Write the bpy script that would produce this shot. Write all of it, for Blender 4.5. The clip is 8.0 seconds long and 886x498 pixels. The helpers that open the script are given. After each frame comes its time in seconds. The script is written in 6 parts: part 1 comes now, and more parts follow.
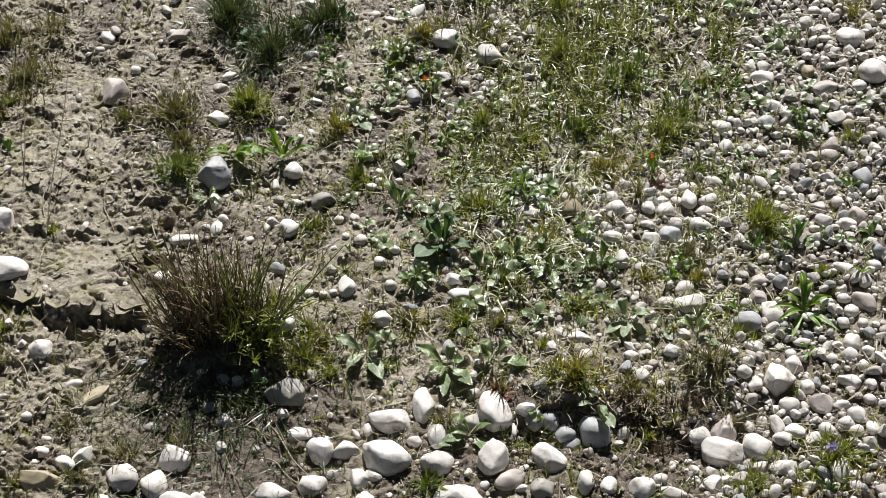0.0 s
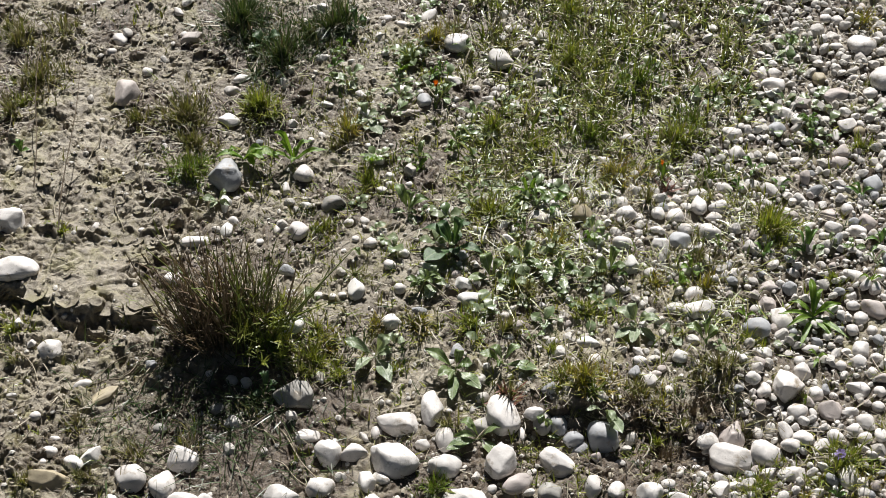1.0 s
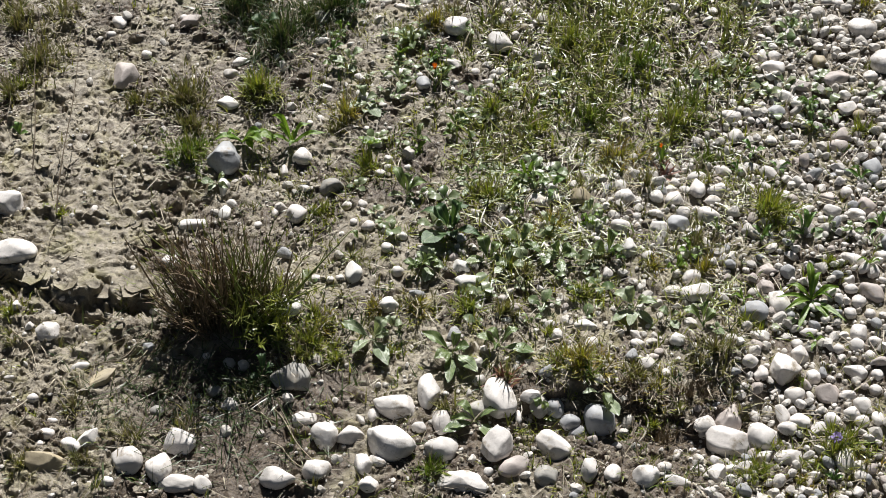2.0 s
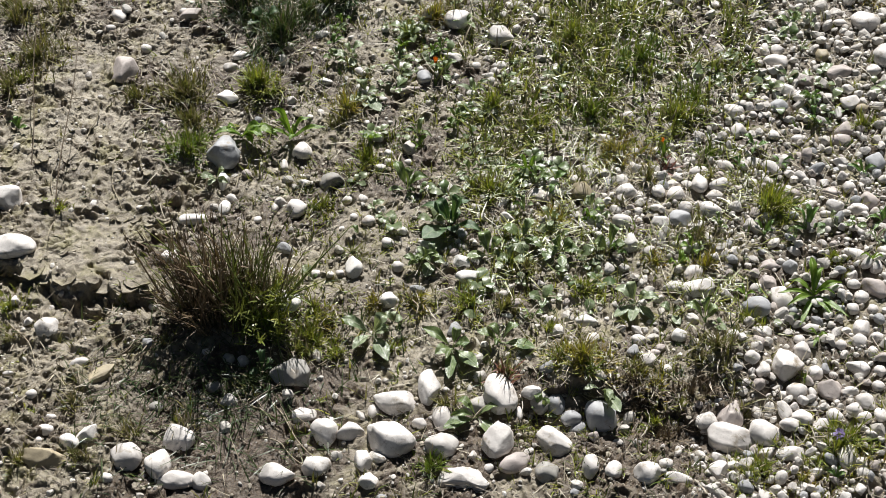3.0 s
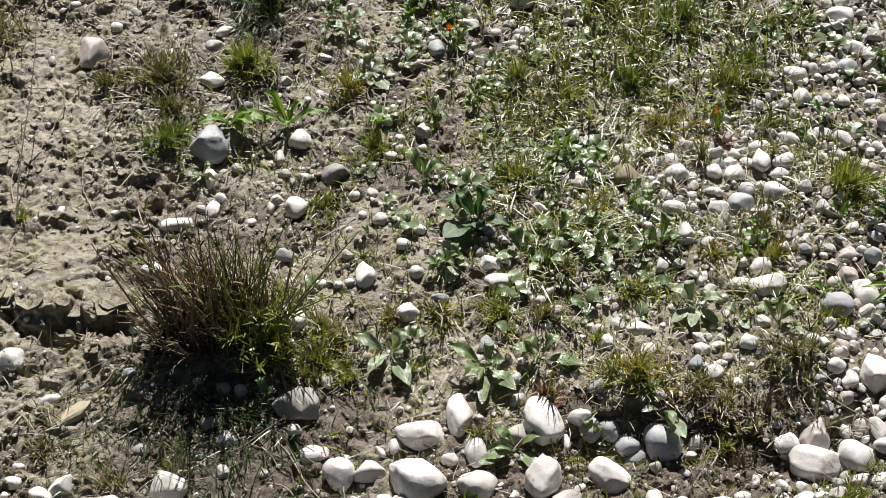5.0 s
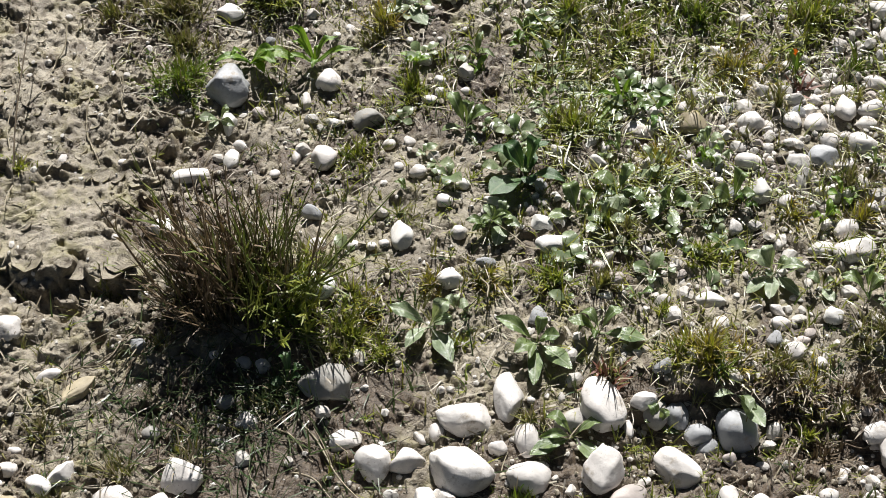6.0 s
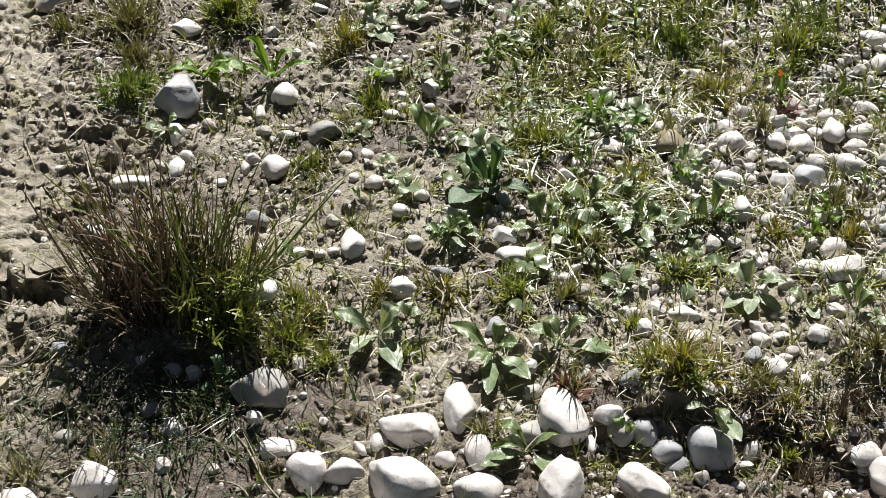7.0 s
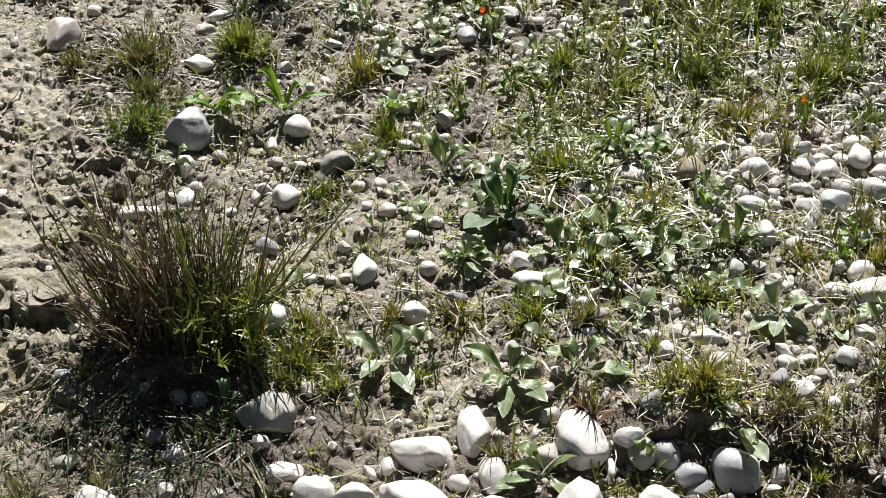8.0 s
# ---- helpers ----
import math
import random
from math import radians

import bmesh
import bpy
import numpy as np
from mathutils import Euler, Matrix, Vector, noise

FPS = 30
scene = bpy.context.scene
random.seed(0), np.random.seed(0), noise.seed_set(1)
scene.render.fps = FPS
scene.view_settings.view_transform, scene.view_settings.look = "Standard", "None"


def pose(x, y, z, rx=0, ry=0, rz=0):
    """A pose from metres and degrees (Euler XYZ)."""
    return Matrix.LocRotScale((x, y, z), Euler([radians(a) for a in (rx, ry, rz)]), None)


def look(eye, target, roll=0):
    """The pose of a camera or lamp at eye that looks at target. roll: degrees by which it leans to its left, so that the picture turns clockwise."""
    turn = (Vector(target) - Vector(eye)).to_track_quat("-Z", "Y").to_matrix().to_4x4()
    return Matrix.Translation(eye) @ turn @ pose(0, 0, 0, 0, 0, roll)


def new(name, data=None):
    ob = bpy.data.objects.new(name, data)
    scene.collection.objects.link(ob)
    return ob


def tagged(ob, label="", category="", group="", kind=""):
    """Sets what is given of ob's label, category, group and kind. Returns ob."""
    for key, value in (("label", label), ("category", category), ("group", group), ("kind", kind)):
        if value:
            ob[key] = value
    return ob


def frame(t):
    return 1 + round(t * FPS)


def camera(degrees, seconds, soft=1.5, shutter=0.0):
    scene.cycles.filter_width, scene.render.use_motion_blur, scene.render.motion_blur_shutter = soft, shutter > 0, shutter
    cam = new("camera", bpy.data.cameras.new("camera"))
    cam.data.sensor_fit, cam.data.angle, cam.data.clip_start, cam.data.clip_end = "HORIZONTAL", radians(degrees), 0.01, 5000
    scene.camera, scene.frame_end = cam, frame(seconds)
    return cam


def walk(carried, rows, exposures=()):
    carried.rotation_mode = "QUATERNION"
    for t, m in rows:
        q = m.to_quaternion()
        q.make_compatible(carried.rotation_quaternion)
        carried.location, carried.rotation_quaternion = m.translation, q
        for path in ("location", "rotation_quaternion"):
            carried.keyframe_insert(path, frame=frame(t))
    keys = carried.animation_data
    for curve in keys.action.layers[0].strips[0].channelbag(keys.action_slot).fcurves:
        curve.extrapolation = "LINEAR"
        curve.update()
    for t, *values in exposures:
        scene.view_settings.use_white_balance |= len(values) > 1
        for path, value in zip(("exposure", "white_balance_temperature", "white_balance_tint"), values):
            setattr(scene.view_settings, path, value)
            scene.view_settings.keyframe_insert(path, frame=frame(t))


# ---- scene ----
cam = camera(29.5, 8.0, soft=0.4)
PATH = [
    (0, (0.108, -0.917, 1.114), (0.061, 0.407, -0.385), -2.0),
    (0.5, (0.105, -0.919, 1.114), (0.054, 0.412, -0.378), -1.6),
    (1, (0.107, -0.92, 1.113), (0.05, 0.41, -0.38), -1.8),
    (1.5, (0.115, -0.922, 1.111), (0.049, 0.401, -0.387), -2.1),
    (3, (0.12, -0.914, 1.107), (0.047, 0.395, -0.403), -2.3),
    (3.5, (0.123, -0.894, 1.091), (0.039, 0.412, -0.421), -3.2),
    (4, (0.131, -0.831, 1.058), (0.045, 0.474, -0.455), -4.4),
    (4.2, (0.133, -0.813, 1.044), (0.045, 0.486, -0.475), -5.0),
    (5.3, (0.09, -0.723, 0.957), (0.012, 0.516, -0.611), -4.8),
    (5.5, (0.09, -0.696, 0.948), (-0.003, 0.515, -0.641), -5.3),
    (6, (0.075, -0.647, 0.89), (-0.029, 0.542, -0.715), -5.5),
    (6.5, (0.085, -0.647, 0.827), (-0.018, 0.57, -0.758), -4.7),
    (7, (0.1, -0.689, 0.743), (-0.006, 0.689, -0.702), -3.4),
    (7.5, (0.114, -0.704, 0.704), (-0.01, 0.737, -0.677), -3.1),
    (8, (0.108, -0.705, 0.683), (-0.034, 0.767, -0.663), -4.4),
]
walk(cam, [(t, look(e, g, r)) for t, e, g, r in PATH], [(0, 0.57), (3.5, 0.59), (5.5, 0.67), (7.0, 0.80), (8.0, 0.85)])

# ---- world, sun, exposure ----
SUN_FROM = Vector((0.08, 1.0, 0.86)).normalized()
world = bpy.data.worlds.new("world")
scene.world = world
world.use_nodes = True
wn = world.node_tree
sky = wn.nodes.new("ShaderNodeTexSky")
sky.sky_type = "NISHITA"
sky.sun_disc = False
sky.sun_elevation = math.asin(SUN_FROM.z)
sky.sun_rotation = math.atan2(SUN_FROM.x, SUN_FROM.y)
wn.nodes["Background"].inputs["Strength"].default_value = 0.016
wn.links.new(sky.outputs["Color"], wn.nodes["Background"].inputs["Color"])
sun = new("sun", bpy.data.lights.new("sun", "SUN"))
sun.data.energy = 5.0
sun.data.angle = radians(0.53)
sun.data.color = (1.0, 0.98, 0.957)
sun.matrix_world = look(SUN_FROM * 5, (0, 0, 0))


# ---- noise over the ground plan ----
def lattice(i, j, seed):
    h = np.sin(i * 127.1 + j * 311.7 + seed * 74.7) * 43758.5453
    return h - np.floor(h)


def vnoise(x, y, size, seed):
    """Smooth noise, 0 to 1, with cells of that size in metres."""
    x, y = np.asarray(x, float) / size, np.asarray(y, float) / size
    i, j = np.floor(x), np.floor(y)
    u, v = x - i, y - j
    u, v = u * u * (3 - 2 * u), v * v * (3 - 2 * v)
    a = lattice(i, j, seed) * (1 - u) + lattice(i + 1, j, seed) * u
    b = lattice(i, j + 1, seed) * (1 - u) + lattice(i + 1, j + 1, seed) * u
    return a * (1 - v) + b * v


def cells(x, y, size, seed):
    """Distance to the nearest cell point, and how much farther the second nearest lies."""
    x, y = np.asarray(x, float) / size, np.asarray(y, float) / size
    i, j = np.floor(x), np.floor(y)
    d1 = np.full(np.shape(x), 9.0)
    d2 = np.full(np.shape(x), 9.0)
    for di in (-1, 0, 1):
        for dj in (-1, 0, 1):
            px = i + di + lattice(i + di, j + dj, seed)
            py = j + dj + lattice(i + di, j + dj, seed + 5)
            d = np.hypot(px - x, py - y)
            d2 = np.minimum(d2, np.maximum(d1, d))
            d1 = np.minimum(d1, d)
    return d1, d2 - d1


def plates(x, y, size, seed):
    """Heights of broken flakes, about -1 to 1: each cell a tilted plate with its rim curled up, and how near its edge is."""
    x, y = np.asarray(x, float) / size, np.asarray(y, float) / size
    i, j = np.floor(x), np.floor(y)
    d1 = np.full(np.shape(x), 9.0)
    d2 = np.full(np.shape(x), 9.0)
    top = np.zeros(np.shape(x))
    for di in (-1, 0, 1):
        for dj in (-1, 0, 1):
            dx = x - i - di - lattice(i + di, j + dj, seed)
            dy = y - j - dj - lattice(i + di, j + dj, seed + 5)
            d = np.hypot(dx, dy)
            lift = 1.6 * (lattice(i + di, j + dj, seed + 9) - 0.5)
            tilt = 1.5 * (lattice(i + di, j + dj, seed + 11) - 0.5) * dx + 1.5 * (lattice(i + di, j + dj, seed + 13) - 0.65) * dy
            top = np.where(d < d1, lift + tilt + 0.4 * d * d, top)
            d2 = np.minimum(d2, np.maximum(d1, d))
            d1 = np.minimum(d1, d)
    return top * (0.55 + 0.45 * smooth(0.0, 0.16, d2 - d1)), d2 - d1


def inside(x, y, ring):
    x, y = np.asarray(x, float), np.asarray(y, float)
    odd = np.zeros(np.shape(x), bool)
    for (ax, ay), (bx, by) in zip(ring, ring[1:] + ring[:1]):
        cross = (ay > y) != (by > y)
        odd ^= cross & (x < (bx - ax) * (y - ay) / ((by - ay) or 1e-9) + ax)
    return odd


def smooth(a, b, v):
    v = np.clip((v - a) / (b - a), 0, 1)
    return v * v * (3 - 2 * v)


GRAVEL = [(0.374, 0.411), (0.344, 0.245), (0.274, 0.17), (0.195, 0.141), (0.138, 0.127), (0.153, 0.099), (0.211, 0.046),
          (0.3, 0.046), (0.308, -0.03), (0.321, -0.089), (0.273, -0.112), (0.267, -0.189), (0.25, -0.32), (0.75, -0.32),
          (0.8, 0.8), (0.42, 0.8)]
MEADOW = [(0.08, 0.46), (0.12, 0.75), (0.42, 0.75), (0.376, 0.411), (0.348, 0.234), (0.281, 0.188), (0.186, 0.163), (0.071, 0.156), (0.113, 0.245)]
TERRACE = [(-0.42, 0.075), (-0.40, 0.03), (-0.318, 0.024), (-0.291, 0.012), (-0.268, -0.002), (-0.224, -0.003), (-0.209, -0.014),
           (-0.185, 0.006), (-0.193, 0.045), (-0.205, 0.11), (-0.23, 0.19), (-0.25, 0.30), (-0.30, 0.30)]
HUMMOCKS = [(-0.123, -0.005, 0.055, 0.010), (-0.06, -0.04, 0.04, 0.006), (0.182, -0.088, 0.042, 0.014), (0.31, -0.06, 0.05, 0.008),
            (-0.173, 0.17, 0.03, 0.006), (-0.115, 0.254, 0.03, 0.007), (-0.125, -0.085, 0.055, -0.012), (-0.25, -0.03, 0.04, -0.002)]


def churned(x, y):
    """A band of broken brown earth along the edge of the smooth mud."""
    edge = np.interp(y, [0.0, 0.11, 0.19, 0.30, 0.40], [-0.165, -0.185, -0.205, -0.230, -0.24])
    edge = edge + 0.05 * (vnoise(x, y, 0.06, 87) - 0.5)
    return np.exp(-((x - edge) / 0.028) ** 2) * smooth(-0.01, 0.03, y) * (0.35 + 0.65 * smooth(0.3, 0.6, vnoise(x, y, 0.03, 88)))


def ground_height(x, y):
    x, y = np.asarray(x, float), np.asarray(y, float)
    wx = x + 0.010 * (vnoise(x, y, 0.018, 3) - 0.5) + 0.006 * (vnoise(x, y, 0.006, 4) - 0.5)
    wy = y + 0.010 * (vnoise(x, y, 0.018, 5) - 0.5) + 0.006 * (vnoise(x, y, 0.006, 6) - 0.5)
    z = -0.005 + 0.008 * (vnoise(x, y, 0.16, 1) - 0.5) + 0.006 * (vnoise(x, y, 0.06, 2) - 0.5)
    shelf = inside(wx, wy, TERRACE)
    mud = 1 - smooth(-0.16, -0.04, x + 0.06 * (vnoise(x, y, 0.08, 16) - 0.5))
    calm = smooth(0.45, 0.70, vnoise(x, y, 0.055, 9) + 0.35 * inside(x, y, [(-0.30, 0.075), (-0.30, 0.02), (-0.19, 0.0), (-0.2, 0.07)]))
    brink = np.interp(y, [-0.014, 0.006, 0.045, 0.11, 0.19, 0.30], [-0.19, -0.185, -0.193, -0.205, -0.23, -0.25])
    z = z + np.where(shelf, 0.007, 0.0) * (1 - smooth(-0.07, -0.004, x - brink) * smooth(0.0, 0.04, y))
    ux = wx + 0.016 * (vnoise(x, y, 0.022, 43) - 0.5) + 0.006 * (vnoise(x, y, 0.005, 44) - 0.5)
    uy = wy + 0.016 * (vnoise(x, y, 0.022, 45) - 0.5) + 0.006 * (vnoise(x, y, 0.005, 46) - 0.5)
    wide, e1 = plates(ux, uy * 1.25, 0.021, 19)
    slim, e2 = plates(ux, uy * 1.5, 0.0095, 23)
    patch = smooth(0.35, 0.65, vnoise(x, y, 0.04, 24))
    z = z + mud * (0.0040 * wide * (1 - 0.5 * calm) + 0.0034 * slim * (1 - 0.5 * calm) * (0.45 + 0.55 * patch))
    z = z - 0.0024 * mud * (1 - smooth(0.0, 0.10, e1)) * (0.3 + 0.7 * patch)
    fold = 1 - np.abs(2 * vnoise(wx, wy * 1.9, 0.012, 48) - 1)
    crest = 1 - np.abs(2 * vnoise(ux * 0.8, uy * 1.7, 0.006, 49) - 1)
    z = z + mud * (0.0030 * fold ** 3 + 0.0016 * crest ** 3) * (1 - 0.45 * calm)
    band = churned(x, y)
    d, e = cells(wx, wy, 0.011, 11)
    clod = 1.1 * band + (1 - 0.85 * mud) * (0.25 + 0.95 * vnoise(x, y, 0.04, 14) * vnoise(x, y, 0.013, 15) * 1.7)
    z = z + clod * (0.0055 * (0.6 - np.clip(d, 0, 1)) + 0.0055 * (vnoise(wx, wy, 0.007, 12) - 0.5))
    d, e = cells(wx, wy, 0.0048, 13)
    z = z + (clod * 0.0034 + 0.0005 * mud * patch) * (0.5 - np.clip(d, 0, 1))
    z = z + (1 - mud) * 0.0014 * plates(ux, uy, 0.012, 27)[0] + 0.0012 * mud * (vnoise(wx, wy, 0.011, 47) - 0.5)
    bank = -0.107 + 0.012 * np.sin(x * 38 + 0.6) - (wy + 0.4 * (wy - y))
    hollow = smooth(0.0, 0.006, bank) * (1 - 0.75 * smooth(0.025, 0.07, bank)) * smooth(0.115, 0.15, x) * (1 - smooth(0.31, 0.35, x))
    z = z - 0.011 * hollow
    jag = wy + 0.050 * (vnoise(x, y, 0.026, 71) - 0.5) + 0.020 * (vnoise(x, y, 0.008, 72) - 0.5)
    ledge = np.interp(x, [-0.40, -0.302, -0.27, -0.22, -0.205, -0.18], [0.034, 0.022, 0.002, 0.0, -0.008, 0.01]) - jag
    z = z - 0.012 * smooth(0.0, 0.003, ledge) * (1 - smooth(0.008, 0.034, ledge)) * smooth(-0.40, -0.33, x) * (1 - smooth(-0.20, -0.175, x))
    for hx, hy, r, h in HUMMOCKS:
        z = z + h * np.exp(-((x - hx) ** 2 + (y - hy) ** 2) / (r * r) * 1.5)
    return z


HX, HY, HSTEP = -0.6, -0.45, 0.0021
HEIGHTS = ground_height(*np.meshgrid(HX + HSTEP * np.arange(700), HY + HSTEP * np.arange(640)))


def gz(x, y):
    """The ground's height, read off a table of it."""
    u, v = (x - HX) / HSTEP, (y - HY) / HSTEP
    i, j = min(max(int(u), 0), 698), min(max(int(v), 0), 638)
    u, v = u - i, v - j
    a, b = HEIGHTS[j, i] * (1 - u) + HEIGHTS[j, i + 1] * u, HEIGHTS[j + 1, i] * (1 - u) + HEIGHTS[j + 1, i + 1] * u
    return float(a * (1 - v) + b * v)


# ---- materials ----
def mix_rgb(nt, fac, a, b, blend="MIX"):
    n = nt.nodes.new("ShaderNodeMix")
    n.data_type, n.blend_type = "RGBA", blend
    for slot, v in ((0, fac), (6, a), (7, b)):
        if isinstance(v, (tuple, float, int)):
            n.inputs[slot].default_value = (*v, 1) if isinstance(v, tuple) else v
        else:
            nt.links.new(v, n.inputs[slot])
    return n.outputs[2]


def ramp(nt, v, lo, hi):
    n = nt.nodes.new("ShaderNodeMapRange")
    n.inputs["From Min"].default_value, n.inputs["From Max"].default_value = lo, hi
    nt.links.new(v, n.inputs["Value"])
    return n.outputs["Result"]


def noise_at(nt, vec, scale, detail=4.0, rough=0.6):
    n = nt.nodes.new("ShaderNodeTexNoise")
    n.inputs["Scale"].default_value, n.inputs["Detail"].default_value, n.inputs["Roughness"].default_value = scale, detail, rough
    nt.links.new(vec, n.inputs["Vector"])
    return n.outputs["Fac"]


def begin(name):
    m = bpy.data.materials.new(name)
    m.use_nodes = True
    nt = m.node_tree
    b = nt.nodes["Principled BSDF"]
    co = nt.nodes.new("ShaderNodeTexCoord").outputs["Object"]
    return m, nt, b, co


def bump(nt, b, height, strength, dist):
    n = nt.nodes.new("ShaderNodeBump")
    n.inputs["Strength"].default_value, n.inputs["Distance"].default_value = strength, dist
    nt.links.new(height, n.inputs["Height"])
    nt.links.new(n.outputs["Normal"], b.inputs["Normal"])


def mud_material():
    m, nt, b, co = begin("dried_mud")
    big = noise_at(nt, co, 9, 3)
    mid = noise_at(nt, co, 70, 5)
    fine = noise_at(nt, co, 600, 5, 0.7)
    c = mix_rgb(nt, ramp(nt, big, 0.35, 0.65), (0.225, 0.192, 0.136), (0.350, 0.305, 0.226))
    # Dark soil colour, for damp patches and for the shade painted in ground()
    damp_shade = nt.nodes.new("ShaderNodeAttribute")
    damp_shade.attribute_name = "damp_and_shade"
    wet_shade = mix_rgb(nt, ramp(nt, fine, 0.35, 0.65), (0.050, 0.034, 0.022), (0.145, 0.106, 0.068))
    c = mix_rgb(nt, ramp(nt, mid, 0.50, 0.68), c, (0.098, 0.076, 0.050))
    c = mix_rgb(nt, ramp(nt, mid, 0.42, 0.26), c, (0.440, 0.388, 0.292))
    c = mix_rgb(nt, ramp(nt, fine, 0.52, 0.70), c, (0.095, 0.080, 0.055))
    moss = noise_at(nt, co, 26, 6, 0.7)
    c = mix_rgb(nt, ramp(nt, moss, 0.50, 0.64), c, (0.245, 0.218, 0.108))
    c = mix_rgb(nt, damp_shade.outputs["Fac"], c, wet_shade)
    nt.links.new(c, b.inputs["Base Color"])
    b.inputs["Roughness"].default_value = 0.50
    b.inputs["Specular IOR Level"].default_value = 0.50
    chip = nt.nodes.new("ShaderNodeTexVoronoi")
    chip.feature = "DISTANCE_TO_EDGE"
    chip.inputs["Scale"].default_value = 95
    warp = nt.nodes.new("ShaderNodeVectorMath")
    warp.operation = "MULTIPLY_ADD"
    wob = nt.nodes.new("ShaderNodeTexNoise")
    wob.inputs["Scale"].default_value = 130
    nt.links.new(co, wob.inputs["Vector"])
    nt.links.new(wob.outputs["Color"], warp.inputs[0])
    warp.inputs[1].default_value = (0.030, 0.030, 0.030)
    nt.links.new(co, warp.inputs[2])
    nt.links.new(warp.outputs["Vector"], chip.inputs["Vector"])
    crack = ramp(nt, chip.outputs["Distance"], 0.0, 0.05)
    relief = mix_rgb(nt, 0.18, mix_rgb(nt, 0.5, mid, fine), crack)
    bump(nt, b, relief, 0.9, 0.0022)
    return m


def stone_material(name, base, dark, spots, per_island=False):
    m, nt, b, co = begin(name)
    if per_island:
        rnd = nt.nodes.new("ShaderNodeNewGeometry").outputs["Random Per Island"]
    else:
        rnd = nt.nodes.new("ShaderNodeObjectInfo").outputs["Random"]
    shift = nt.nodes.new("ShaderNodeVectorMath")
    shift.operation = "ADD"
    nt.links.new(co, shift.inputs[0])
    nt.links.new(rnd, shift.inputs[1])
    co = shift.outputs["Vector"]
    big = noise_at(nt, co, 45, 4)
    fine = noise_at(nt, co, 420, 6, 0.7)
    pits = noise_at(nt, co, 900, 3, 0.6)
    c = mix_rgb(nt, ramp(nt, rnd, 0.0, 1.0), base, dark)
    c = mix_rgb(nt, ramp(nt, big, 0.42, 0.68), c, tuple(v * 0.58 for v in base))
    c = mix_rgb(nt, ramp(nt, fine, 0.55, 0.75), c, tuple(v * 0.72 for v in dark))
    c = mix_rgb(nt, ramp(nt, pits, 0.66, 0.74), c, spots)
    film = noise_at(nt, co, 75, 5, 0.65)
    c = mix_rgb(nt, ramp(nt, film, 0.57, 0.72), c, (0.27, 0.22, 0.155))
    nt.links.new(c, b.inputs["Base Color"])
    nt.links.new(ramp(nt, fine, -0.6, 1.2), b.inputs["Roughness"])
    b.inputs["Specular IOR Level"].default_value = 0.5
    bump(nt, b, mix_rgb(nt, 0.6, fine, film), 0.6, 0.0012)
    return m


def plant_material(name, low, high, tip, rough=0.35, island=True, through_light=0.36, vein=500):
    m, nt, b, co = begin(name)
    if island:
        rnd = nt.nodes.new("ShaderNodeNewGeometry").outputs["Random Per Island"]
    else:
        rnd = nt.nodes.new("ShaderNodeObjectInfo").outputs["Random"]
    n = noise_at(nt, co, 120, 4)
    f = noise_at(nt, co, vein, 4)
    c = mix_rgb(nt, rnd, low, high)
    c = mix_rgb(nt, ramp(nt, n, 0.50, 0.72), c, tip)
    c = mix_rgb(nt, ramp(nt, f, 0.5, 0.8), c, tuple(v * 0.6 for v in low))
    nt.links.new(c, b.inputs["Base Color"])
    b.inputs["Roughness"].default_value = rough
    b.inputs["Specular IOR Level"].default_value = 0.62
    bump(nt, b, f, 0.25, 0.0005)
    t = nt.nodes.new("ShaderNodeBsdfTranslucent")
    nt.links.new(mix_rgb(nt, 1.0, c, (1.0, 1.0, 0.45), "MULTIPLY"), t.inputs["Color"])
    mx = nt.nodes.new("ShaderNodeMixShader")
    mx.inputs[0].default_value = through_light
    nt.links.new(b.outputs["BSDF"], mx.inputs[1])
    nt.links.new(t.outputs["BSDF"], mx.inputs[2])
    nt.links.new(mx.outputs["Shader"], nt.nodes["Material Output"].inputs["Surface"])
    return m


MUD = mud_material()
STONE = {
    "pale": stone_material("pale_limestone", (0.82, 0.778, 0.728), (0.66, 0.615, 0.57), (0.22, 0.19, 0.15)),
    "white": stone_material("chalky_limestone", (0.83, 0.81, 0.76), (0.75, 0.72, 0.66), (0.35, 0.3, 0.24)),
    "rosy": stone_material("rosy_limestone", (0.60, 0.53, 0.485), (0.47, 0.41, 0.375), (0.18, 0.14, 0.12)),
    "ochre": stone_material("ochre_limestone", (0.46, 0.39, 0.26), (0.36, 0.30, 0.19), (0.2, 0.15, 0.09)),
    "grey": stone_material("grey_limestone", (0.43, 0.41, 0.37), (0.32, 0.305, 0.275), (0.12, 0.11, 0.1)),
    "bluish": stone_material("blue_grey_limestone", (0.47, 0.475, 0.48), (0.36, 0.365, 0.375), (0.16, 0.16, 0.17)),
}
GRIT = stone_material("mixed_gravel", (0.74, 0.70, 0.64), (0.44, 0.41, 0.365), (0.2, 0.17, 0.14), True)
CRUMB = stone_material("soil_crumbs", (0.42, 0.37, 0.28), (0.20, 0.17, 0.12), (0.12, 0.10, 0.07), True)


